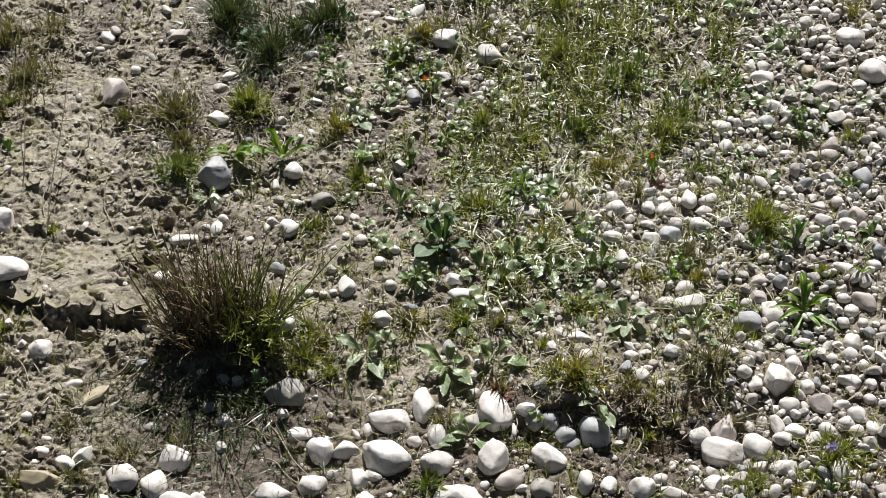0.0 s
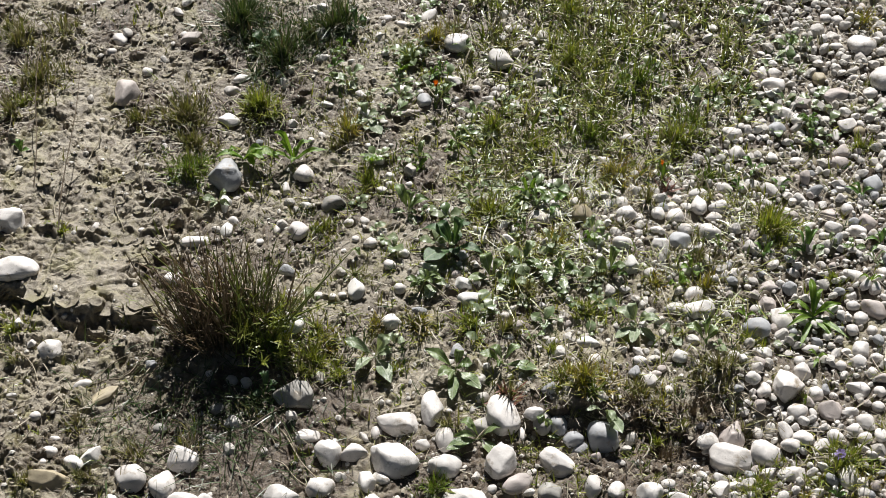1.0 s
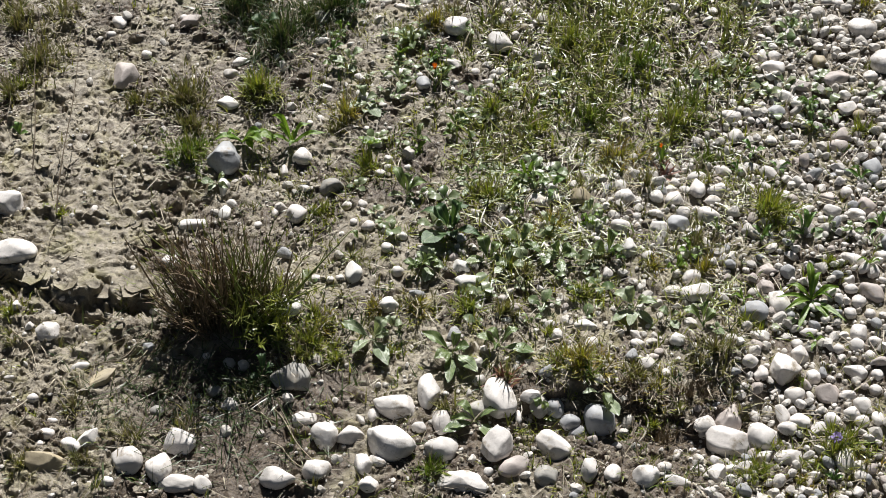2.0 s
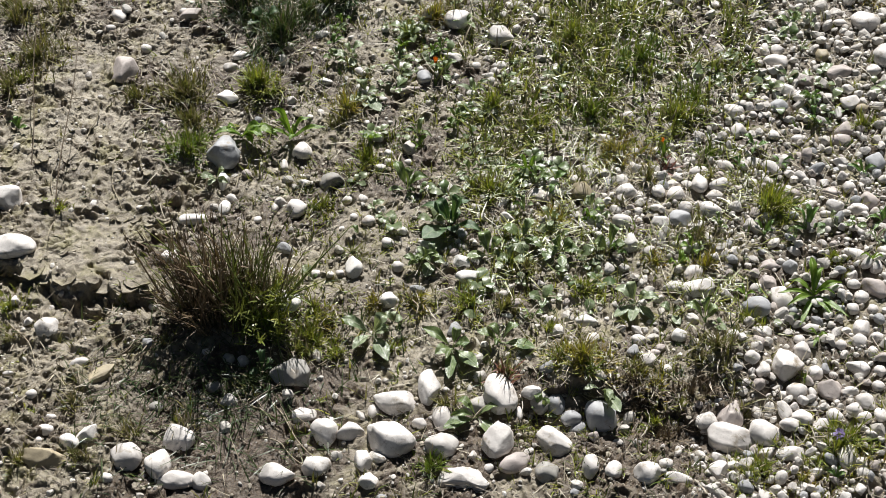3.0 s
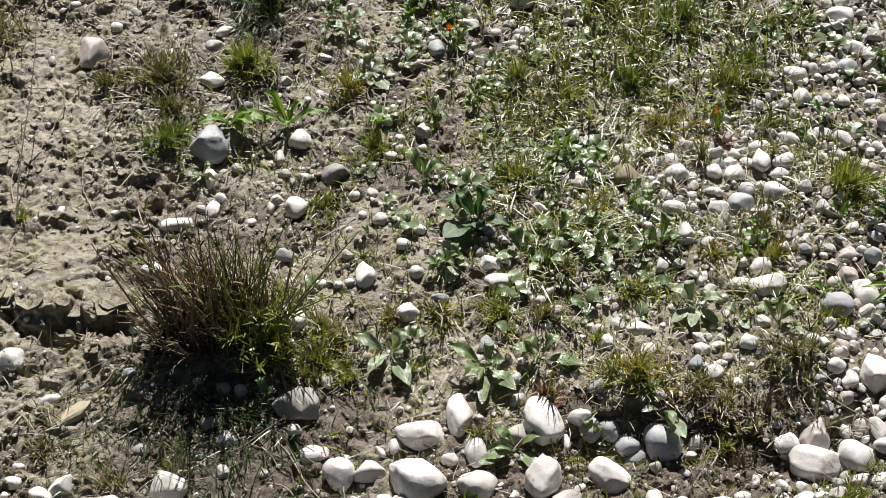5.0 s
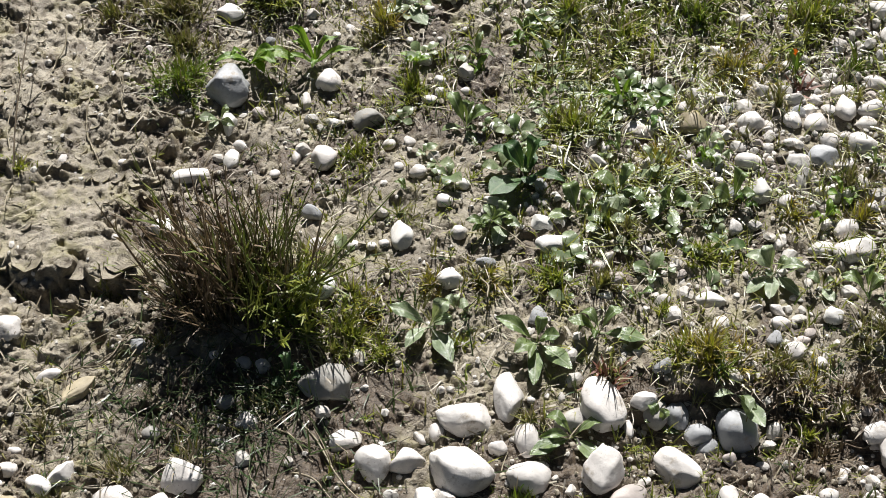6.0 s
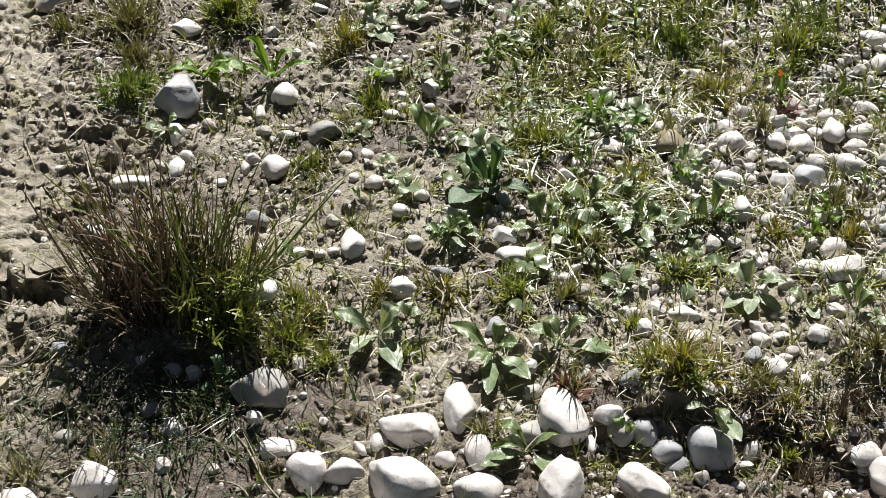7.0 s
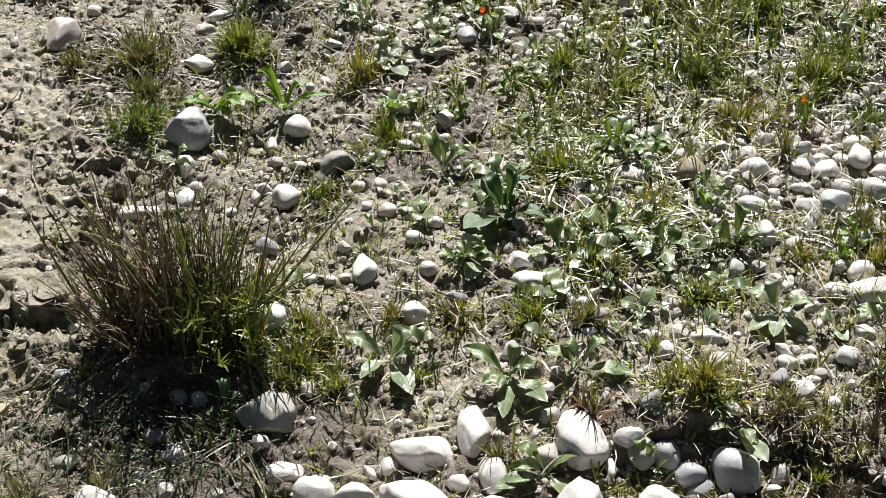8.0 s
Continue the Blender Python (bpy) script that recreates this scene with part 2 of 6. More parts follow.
def leaf_material(name, low, high, rib, rough=0.3, through_light=0.3):
    """For leaves one unit long: blotches, a pale midrib and side veins in relief."""
    m, nt, b, co = begin(name)
    rnd = nt.nodes.new("ShaderNodeObjectInfo").outputs["Random"]
    off = nt.nodes.new("ShaderNodeVectorMath")
    off.operation = "MULTIPLY_ADD"
    off.inputs[1].default_value = (1, 0.5, 0.2)
    nt.links.new(co, off.inputs[0])
    nt.links.new(rnd, off.inputs[2])
    blotch = noise_at(nt, off.outputs["Vector"], 5, 5)
    fine = noise_at(nt, off.outputs["Vector"], 40, 4)
    xyz = nt.nodes.new("ShaderNodeSeparateXYZ")
    nt.links.new(co, xyz.inputs[0])
    side = nt.nodes.new("ShaderNodeMath")
    side.operation = "ABSOLUTE"
    nt.links.new(xyz.outputs["Y"], side.inputs[0])
    slant = nt.nodes.new("ShaderNodeMath")
    slant.operation = "MULTIPLY_ADD"
    slant.inputs[1].default_value = -0.6
    nt.links.new(side.outputs[0], slant.inputs[0])
    nt.links.new(xyz.outputs["X"], slant.inputs[2])
    wave = nt.nodes.new("ShaderNodeMath")
    wave.operation = "SINE"
    times = nt.nodes.new("ShaderNodeMath")
    times.operation = "MULTIPLY"
    times.inputs[1].default_value = 48
    nt.links.new(slant.outputs[0], times.inputs[0])
    nt.links.new(times.outputs[0], wave.inputs[0])
    c = mix_rgb(nt, rnd, low, high)
    c = mix_rgb(nt, ramp(nt, blotch, 0.45, 0.7), c, tuple(min(1, v * 1.45) for v in high))
    c = mix_rgb(nt, ramp(nt, blotch, 0.42, 0.25), c, tuple(v * 0.6 for v in low))
    c = mix_rgb(nt, ramp(nt, fine, 0.62, 0.72), c, tuple(v * 0.55 for v in low))
    c = mix_rgb(nt, ramp(nt, wave.outputs[0], 0.8, 2.0), c, rib)
    c = mix_rgb(nt, ramp(nt, side.outputs[0], 0.055, 0.02), c, rib)
    nt.links.new(c, b.inputs["Base Color"])
    b.inputs["Roughness"].default_value = rough
    b.inputs["Specular IOR Level"].default_value = 0.7
    bump(nt, b, fine, 0.2, 0.02)
    t = nt.nodes.new("ShaderNodeBsdfTranslucent")
    nt.links.new(mix_rgb(nt, 1.0, c, (1.0, 1.0, 0.45), "MULTIPLY"), t.inputs["Color"])
    mx = nt.nodes.new("ShaderNodeMixShader")
    mx.inputs[0].default_value = through_light
    nt.links.new(b.outputs["BSDF"], mx.inputs[1])
    nt.links.new(t.outputs["BSDF"], mx.inputs[2])
    nt.links.new(mx.outputs["Shader"], nt.nodes["Material Output"].inputs["Surface"])
    return m


LEAF = {
    "dark": leaf_material("dark_leaf", (0.032, 0.080, 0.022), (0.055, 0.115, 0.032), (0.12, 0.18, 0.07), 0.42),
    "mid": leaf_material("green_leaf", (0.095, 0.155, 0.046), (0.185, 0.240, 0.098), (0.26, 0.31, 0.18), 0.25),
    "pale": leaf_material("grey_green_leaf", (0.180, 0.240, 0.125), (0.290, 0.345, 0.210), (0.42, 0.46, 0.33), 0.27),
    "green": leaf_material("fresh_leaf", (0.075, 0.165, 0.036), (0.135, 0.230, 0.058), (0.18, 0.28, 0.08)),
    "bright": leaf_material("bright_leaf", (0.110, 0.220, 0.028), (0.180, 0.280, 0.042), (0.28, 0.36, 0.10), 0.34, 0.42),
}
BLADE = {
    "lime": plant_material("yellow_green_blade", (0.120, 0.190, 0.024), (0.400, 0.410, 0.080), (0.450, 0.420, 0.120)),
    "dry": plant_material("drying_blade", (0.105, 0.130, 0.036), (0.290, 0.270, 0.105), (0.340, 0.300, 0.150)),
    "amber": plant_material("amber_blade", (0.210, 0.250, 0.036), (0.460, 0.390, 0.075), (0.480, 0.280, 0.080)),
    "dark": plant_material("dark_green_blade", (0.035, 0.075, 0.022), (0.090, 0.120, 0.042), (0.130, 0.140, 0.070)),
    "fresh": plant_material("fresh_green_blade", (0.100, 0.185, 0.025), (0.220, 0.275, 0.045), (0.300, 0.310, 0.080)),
    "straw": plant_material("straw", (0.200, 0.160, 0.098), (0.440, 0.385, 0.260), (0.160, 0.125, 0.080), 0.5, True, 0.1),
    "rush": plant_material("rush_stem_green", (0.085, 0.130, 0.026), (0.230, 0.260, 0.060), (0.280, 0.270, 0.090), 0.38, False, 0.2),
    "brown": plant_material("rush_stem_brown", (0.115, 0.078, 0.046), (0.240, 0.172, 0.104), (0.310, 0.240, 0.150), 0.45, False, 0.12),
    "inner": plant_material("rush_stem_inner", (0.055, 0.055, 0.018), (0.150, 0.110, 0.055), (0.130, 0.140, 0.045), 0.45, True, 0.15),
    "meadow": plant_material("meadow_blade", (0.100, 0.160, 0.026), (0.370, 0.380, 0.095), (0.430, 0.390, 0.150), 0.34),
    "scrap": plant_material("plant_scrap", (0.045, 0.034, 0.022), (0.160, 0.125, 0.080), (0.060, 0.048, 0.032), 0.7, True, 0.05),
    "root": plant_material("dead_stem", (0.150, 0.110, 0.070), (0.230, 0.175, 0.110), (0.100, 0.075, 0.050), 0.6, True, 0.05),
}
SEEDLING = plant_material("seedling_leaf", (0.110, 0.180, 0.060), (0.300, 0.350, 0.200), (0.360, 0.390, 0.260), 0.36)
PETAL_ORANGE = plant_material("orange_petal", (0.75, 0.20, 0.02), (0.80, 0.26, 0.03), (0.7, 0.12, 0.02), 0.5, False)
PETAL_PURPLE = plant_material("purple_floret", (0.22, 0.16, 0.42), (0.34, 0.27, 0.55), (0.4, 0.33, 0.6), 0.5, True)
REDDISH = plant_material("russet_dead_leaf", (0.16, 0.065, 0.045), (0.24, 0.10, 0.06), (0.2, 0.10, 0.07), 0.6, True, 0.15)


# ---- mesh helpers ----
def mesh_from(name, verts, faces, material, shade=True):
    me = bpy.data.meshes.new(name)
    me.from_pydata([tuple(v) for v in verts], [], faces)
    if shade:
        me.polygons.foreach_set("use_smooth", [True] * len(me.polygons))
    me.materials.append(material)
    me.update()
    return me


def part(name, me, parent, label=""):
    ob = new(name, me)
    ob.parent = parent
    if label:
        tagged(ob, label)
    return ob


def ball(level):
    bm = bmesh.new()
    bmesh.ops.create_icosphere(bm, subdivisions=level, radius=1)
    v = np.array([p.co[:] for p in bm.verts])
    f = [tuple(p.index for p in q.verts) for q in bm.faces]
    bm.free()
    return v, f


BALLS = {n: ball(n) for n in (1, 2, 3, 4)}
rng = np.random.default_rng(7)


def pebble_verts(level, angular, r):
    """A river stone of half-size 1: a ball with worn flats and lumps."""
    v = BALLS[level][0].copy()
    turn = np.linalg.qr(r.normal(size=(3, 3)))[0]
    v = v @ turn
    v = (np.sign(v) * np.abs(v) ** (0.72 if angular else 0.86)) @ turn.T
    cuts, low, high = (9, 0.52, 0.90) if angular else (7, 0.66, 0.97)
    for _ in range(cuts):
        n = r.normal(size=3)
        n /= np.linalg.norm(n)
        n[2] = n[2] if n[2] > -0.15 else -n[2]
        over = v @ n - r.uniform(low, high)
        v -= np.outer(np.clip(over, 0, None) * (0.95 if angular else 0.84), n)
    a = r.uniform(0, 50)
    for size, amount in ((1.1, 0.12), (0.42, 0.075 if angular else 0.06), (0.14, 0.032 if angular else 0.022)):
        q = [noise.noise(Vector(p) / size + Vector((a, a, a))) for p in v]
        v *= (1 + amount * np.array(q))[:, None]
    lop = r.normal(0, 0.14, 3)
    lop[2] = -abs(lop[2])
    v = v * (1 + np.outer(v @ lop, (0.4, 1.0, 0.8)))
    span = (v.max(0) - v.min(0)) / 2
    return (v - (v.max(0) + v.min(0)) / 2) / span


PLACED = {}
STONE_WORDS = {
    "pale": ("pale whitish limestone river stone, dusty", "smooth"),
    "white": ("chalk-white broken limestone", "smooth"),
    "rosy": ("rosy grey limestone river stone, dusty", "smooth"),
    "ochre": ("ochre tan limestone river stone, mud stained", "smooth"),
    "grey": ("dull grey limestone river stone", "smooth"),
    "bluish": ("blue-grey limestone river stone", "smooth"),
}


def river_stone(x, y, length, width, height, yaw, tone, shape):
    big = max(length, width)
    level = 4 if big > 0.030 else 3 if big > 0.014 else 2
    v = pebble_verts(level, shape == "angular", rng) * (length / 2, width / 2, height / 2)
    v[:, :2] *= (1 + 0.30 * np.clip(-v[:, 2] / height - 0.02, 0, 0.5))[:, None]
    me = mesh_from("stone", v, BALLS[level][1], STONE[tone])
    ob = new("stone", me)
    z = gz(x, y)
    low = sum(gz(x + u * width, y + v * width) for u, v in ((0.4, 0), (-0.4, 0), (0, 0.4), (0, -0.4))) / 4
    ob.matrix_basis = pose(x, y, 0.5 * (z + low) + height * 0.22, rng.uniform(-9, 9), rng.uniform(-9, 9), yaw)
    size = "large" if big > 0.034 else "small" if big < 0.014 else "medium"
    form = "faceted" if shape == "angular" else "rounded"
    bed = "in gravel" if inside(x, y, GRAVEL) else "in mud" if x < 0 else "on earth"
    tagged(ob, f"{size} {form} {STONE_WORDS[tone][0]} {bed}", "stone", "river stones")
    occupy(x, y, length / 2, width / 2, radians(yaw))
    return ob


def occupy(x, y, a, b, turn):
    """Remembers a stone's footprint in the cells around it."""
    for i in range(-1, 2):
        for j in range(-1, 2):
            PLACED.setdefault((int(x // 0.03) + i, int(y // 0.03) + j), []).append((x, y, a, b, turn))


def free_of_stones(x, y, margin):
    for sx, sy, a, b, w in PLACED.get((int(x // 0.03), int(y // 0.03)), ()):
        dx, dy = x - sx, y - sy
        if abs(dx) + abs(dy) < 0.09:
            u, v = dx * math.cos(w) + dy * math.sin(w), dy * math.cos(w) - dx * math.sin(w)
            if (u / (a + margin)) ** 2 + (v / (b + margin)) ** 2 < 1:
                return False
    return True


class Strands:
    """Collects curved blades or stems into one mesh."""

    def __init__(self):
        self.v, self.f = [], []

    def add(self, x, y, z, az, lean, bend, length, width, steps=4, round_stem=False, tip=0.12, sway=0.0):
        """lean: angle from upright at the foot, bend: added up to the tip, in degrees."""
        p = np.array((x, y, z), float)
        start = len(self.v)
        sides = 3 if round_stem else 2
        for k in range(steps + 1):
            t = k / steps
            a = radians(lean + bend * t)
            w = az + sway * t
            out = np.array((math.cos(w) * math.sin(a), math.sin(w) * math.sin(a), math.cos(a)))
            side = np.array((-math.sin(w), math.cos(w), 0.0))
            half = width / 2 * (1 - (1 - tip) * t ** 1.6)
            if round_stem:
                up = np.cross(out, side)
                for q in range(3):
                    g = 2.0944 * q
                    self.v.append(p + half * (math.cos(g) * side + math.sin(g) * up))
            else:
                self.v += [p - half * side, p + half * side]
            p = p + out * (length / steps)
        for k in range(steps):
            a = start + k * sides
            if round_stem:
                for q in range(3):
                    r = (q + 1) % 3
                    self.f.append((a + q, a + r, a + 3 + r, a + 3 + q))
            else:
                self.f.append((a, a + 1, a + 3, a + 2))

    def mesh(self, name, material):
        return mesh_from(name, self.v, self.f, material)


def thing(name, x, y, label, category, group="", sink=0.0):
    ob = new(name)
    ob.empty_display_size = 0.01
    ob.matrix_basis = pose(x, y, gz(x, y) - sink)
    return tagged(ob, label, category, group)


# ---- ground ----
def spread(lo, hi, step, far):
    mid = list(np.arange(lo, hi, step))
    left, right, s, a, b = [], [], step, lo, hi
    while b < far:
        s *= 1.25
        a, b = a - s, b + s
        left.append(a)
        right.append(b)
    return np.array(left[::-1] + mid + right)


def ground():
    xs, ys = spread(-0.46, 0.58, 0.0014, 60), spread(-0.26, 0.52, 0.0014, 60)
    gx, gy = np.meshgrid(xs, ys)
    z = ground_height(gx, gy)
    beyond = np.clip(np.maximum(np.abs(gx - 0.06) - 0.54, np.abs(gy - 0.13) - 0.41), 0, None)
    fade = np.exp(-beyond * 14)
    z = -0.005 * (1 - fade) + z * fade
    nx, ny = len(xs), len(ys)
    me = bpy.data.meshes.new("ground")
    me.vertices.add(nx * ny)
    me.vertices.foreach_set("co", np.stack([gx, gy, z], -1).astype(np.float32).ravel())
    i = (np.arange(ny - 1)[:, None] * nx + np.arange(nx - 1)[None, :]).ravel()
    quads = np.stack([i, i + 1, i + 1 + nx, i + nx], -1)
    me.loops.add(quads.size)
    me.loops.foreach_set("vertex_index", quads.ravel().astype(np.int32))
    me.polygons.add(len(quads))
    me.polygons.foreach_set("loop_start", (np.arange(len(quads)) * 4).astype(np.int32))
    me.polygons.foreach_set("use_smooth", np.ones(len(quads), bool))
    me.update(calc_edges=True)
    me.validate()
    soil = 0.50 * vnoise(gx, gy, 0.045, 61) + 0.30 * vnoise(gx, gy, 0.015, 62) + 0.20 * vnoise(gx, gy, 0.006, 63)
    soil += np.select([inside(gx, gy, TERRACE), inside(gx, gy, MEADOW), inside(gx, gy, GRAVEL), (gy < -0.10) & (gx > -0.10)], [-0.20, 0.04, 0.06, 0.04], 0.0)
    soil += 0.13 * churned(gx, gy)
    # shade before the rush clump, painted into the soil colour
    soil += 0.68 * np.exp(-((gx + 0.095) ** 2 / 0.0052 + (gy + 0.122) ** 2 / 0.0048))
    # shade under the turf bank, painted dark the same way
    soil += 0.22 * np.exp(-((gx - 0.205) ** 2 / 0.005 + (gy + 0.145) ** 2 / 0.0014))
    soil -= 0.16 * smooth(-0.14, -0.20, gx) * smooth(0.03, 0.0, gy)
    # painted shade at the foot of the dark tufts
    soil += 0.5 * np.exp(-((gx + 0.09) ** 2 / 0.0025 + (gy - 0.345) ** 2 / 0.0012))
    damp_shade = me.attributes.new("damp_and_shade", "FLOAT", "POINT")
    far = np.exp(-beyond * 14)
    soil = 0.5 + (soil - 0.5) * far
    damp_shade.data.foreach_set("value", smooth(0.39, 0.65, soil).astype(np.float32).ravel())
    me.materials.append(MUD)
    return tagged(new("ground", me), "cracked dry brown mud with crumbly clods", "ground", kind="structure")


GROUND = ground()

# ---- river stones ----
river_stone(-0.248, 0.272, 0.0286, 0.0262, 0.0186, 69, "rosy", "angular")
river_stone(-0.266, 0.356, 0.0218, 0.0132, 0.0092, -42, "pale", "rounded")
river_stone(-0.270, 0.332, 0.0103, 0.0084, 0.0055, 0, "pale", "rounded")
river_stone(-0.231, 0.306, 0.0101, 0.0096, 0.0063, 0, "pale", "rounded")
river_stone(-0.193, 0.357, 0.0263, 0.0141, 0.0101, 46, "rosy", "angular")
river_stone(-0.145, 0.279, 0.0154, 0.0119, 0.0079, 0, "pale", "rounded")
river_stone(-0.138, 0.296, 0.0154, 0.0090, 0.0062, 33, "pale", "rounded")
river_stone(-0.143, 0.236, 0.0209, 0.0140, 0.0095, -18, "pale", "rounded")
river_stone(-0.202, 0.363, 0.0092, 0.0085, 0.0055, 0, "pale", "rounded")
river_stone(-0.212, 0.396, 0.0148, 0.0079, 0.0056, -47, "pale", "rounded")
river_stone(-0.060, 0.324, 0.0167, 0.0088, 0.0058, 0, "pale", "rounded")
river_stone(-0.068, 0.336, 0.0073, 0.0061, 0.0040, 0, "pale", "rounded")
river_stone(-0.065, 0.303, 0.0053, 0.0050, 0.0035, -90, "pale", "rounded")
river_stone(0.044, 0.387, 0.0228, 0.0130, 0.0091, 41, "pale", "rounded")
river_stone(-0.021, 0.382, 0.0126, 0.0098, 0.0064, 0, "pale", "rounded")
river_stone(0.002, 0.385, 0.0103, 0.0098, 0.0064, 0, "pale", "rounded")
river_stone(0.019, 0.376, 0.0139, 0.0082, 0.0055, -18, "pale", "rounded")
river_stone(0.072, 0.345, 0.0247, 0.0245, 0.0162, 0, "pale", "rounded")
river_stone(0.116, 0.323, 0.0267, 0.0266, 0.0177, -90, "pale", "rounded")
river_stone(0.115, 0.352, 0.0168, 0.0122, 0.0081, 0, "grey", "rounded")
river_stone(0.069, 0.294, 0.0198, 0.0113, 0.0079, -32, "pale", "angular")
river_stone(0.008, 0.273, 0.0104, 0.0098, 0.0070, -90, "pale", "rounded")
river_stone(0.021, 0.278, 0.0155, 0.0090, 0.0061, 17, "pale", "angular")
river_stone(0.043, 0.264, 0.0167, 0.0151, 0.0112, -90, "bluish", "rounded")
river_stone(0.027, 0.247, 0.0253, 0.0094, 0.0065, 18, "rosy", "rounded")
river_stone(-0.012, 0.246, 0.0205, 0.0110, 0.0077, -31, "white", "angular")
river_stone(-0.018, 0.270, 0.0134, 0.0084, 0.0061, -47, "pale", "angular")
river_stone(-0.052, 0.262, 0.0141, 0.0077, 0.0052, 0, "white", "angular")
river_stone(0.105, 0.269, 0.0152, 0.0090, 0.0061, 0, "pale", "rounded")
river_stone(0.116, 0.283, 0.0163, 0.0104, 0.0070, 0, "pale", "rounded")
river_stone(0.091, 0.281, 0.0120, 0.0078, 0.0052, 0, "pale", "rounded")
river_stone(0.073, 0.267, 0.0077, 0.0076, 0.0052, -90, "pale", "rounded")
river_stone(0.091, 0.242, 0.0163, 0.0063, 0.0043, -15, "pale", "angular")
river_stone(0.086, 0.227, 0.0192, 0.0075, 0.0051, 8, "pale", "angular")
river_stone(0.002, 0.186, 0.0115, 0.0110, 0.0075, 0, "pale", "angular")
river_stone(-0.009, 0.204, 0.0062, 0.0053, 0.0042, -90, "pale", "rounded")
river_stone(0.005, 0.234, 0.0085, 0.0063, 0.0043, 0, "pale", "rounded")
river_stone(-0.053, 0.221, 0.0101, 0.0072, 0.0051, -35, "pale", "rounded")
river_stone(-0.063, 0.214, 0.0075, 0.0064, 0.0051, -90, "pale", "rounded")
river_stone(0.158, 0.361, 0.0161, 0.0102, 0.0081, 81, "pale", "rounded")
river_stone(0.147, 0.342, 0.0068, 0.0067, 0.0045, -90, "pale", "rounded")
river_stone(0.172, 0.352, 0.0067, 0.0054, 0.0036, 0, "pale", "rounded")
river_stone(0.187, 0.363, 0.0113, 0.0069, 0.0045, 0, "ochre", "rounded")
river_stone(-0.019, 0.350, 0.0101, 0.0082, 0.0054, 0, "grey", "rounded")
river_stone(0.003, 0.328, 0.0089, 0.0067, 0.0045, 0, "pale", "rounded")
river_stone(-0.062, 0.360, 0.0166, 0.0147, 0.0109, -90, "grey", "rounded")
river_stone(0.039, 0.277, 0.0098, 0.0078, 0.0052, 0, "pale", "rounded")
river_stone(0.474, 0.344, 0.0293, 0.0253, 0.0174, -48, "pale", "rounded")
river_stone(0.486, 0.291, 0.0300, 0.0292, 0.0198, -90, "pale", "rounded")
river_stone(0.443, 0.385, 0.0116, 0.0115, 0.0074, 0, "pale", "rounded")
river_stone(0.454, 0.382, 0.0128, 0.0115, 0.0074, 0, "pale", "rounded")
river_stone(0.379, 0.286, 0.0233, 0.0172, 0.0115, -10, "pale", "rounded")
river_stone(0.371, 0.304, 0.0160, 0.0101, 0.0080, 85, "pale", "rounded")
river_stone(0.383, 0.303, 0.0145, 0.0121, 0.0080, 0, "pale", "rounded")
river_stone(0.425, 0.295, 0.0155, 0.0140, 0.0103, -90, "ochre", "rounded")
river_stone(0.375, 0.331, 0.0172, 0.0081, 0.0054, -16, "pale", "rounded")
river_stone(0.382, 0.317, 0.0101, 0.0082, 0.0054, 0, "pale", "rounded")
river_stone(0.400, 0.339, 0.0281, 0.0107, 0.0082, 63, "pale", "angular")
river_stone(0.438, 0.272, 0.0287, 0.0181, 0.0124, 26, "rosy", "angular")
river_stone(0.471, 0.274, 0.0159, 0.0132, 0.0089, 25, "pale", "rounded")
river_stone(0.459, 0.298, 0.0101, 0.0081, 0.0054, 0, "pale", "rounded")
river_stone(0.385, 0.251, 0.0273, 0.0135, 0.0096, -37, "pale", "rounded")
river_stone(0.373, 0.259, 0.0120, 0.0104, 0.0070, 0, "pale", "rounded")
river_stone(0.377, 0.227, 0.0167, 0.0159, 0.0108, 0, "bluish", "rounded")
river_stone(0.397, 0.240, 0.0142, 0.0130, 0.0095, -90, "pale", "rounded")
river_stone(0.334, 0.221, 0.0203, 0.0151, 0.0103, 0, "pale", "rounded")
river_stone(0.352, 0.217, 0.0076, 0.0075, 0.0051, -90, "pale", "rounded")
river_stone(0.402, 0.212, 0.0101, 0.0096, 0.0069, -90, "pale", "rounded")
river_stone(0.431, 0.219, 0.0177, 0.0076, 0.0060, 84, "pale", "rounded")
river_stone(0.337, 0.197, 0.0161, 0.0148, 0.0110, -90, "pale", "rounded")
river_stone(0.368, 0.191, 0.0116, 0.0112, 0.0076, 0, "pale", "rounded")
river_stone(0.391, 0.187, 0.0159, 0.0099, 0.0068, 0, "pale", "rounded")
river_stone(0.407, 0.191, 0.0263, 0.0085, 0.0068, -83, "ochre", "rounded")
river_stone(0.434, 0.199, 0.0232, 0.0148, 0.0103, 25, "rosy", "angular")
river_stone(0.429, 0.186, 0.0202, 0.0149, 0.0102, 0, "rosy", "rounded")
river_stone(0.453, 0.222, 0.0119, 0.0116, 0.0078, 0, "ochre", "rounded")
river_stone(0.448, 0.343, 0.0137, 0.0083, 0.0055, 0, "pale", "rounded")
river_stone(0.443, 0.232, 0.0209, 0.0161, 0.0113, 40, "pale", "angular")
river_stone(0.405, 0.262, 0.0197, 0.0131, 0.0088, 0, "rosy", "rounded")
river_stone(0.271, 0.196, 0.0192, 0.0105, 0.0084, -90, "grey", "rounded")
river_stone(0.235, 0.216, 0.0127, 0.0099, 0.0068, 0, "pale", "rounded")
river_stone(0.210, 0.184, 0.0146, 0.0109, 0.0075, 0, "pale", "rounded")
river_stone(0.362, 0.377, 0.0092, 0.0085, 0.0055, 0, "pale", "rounded")
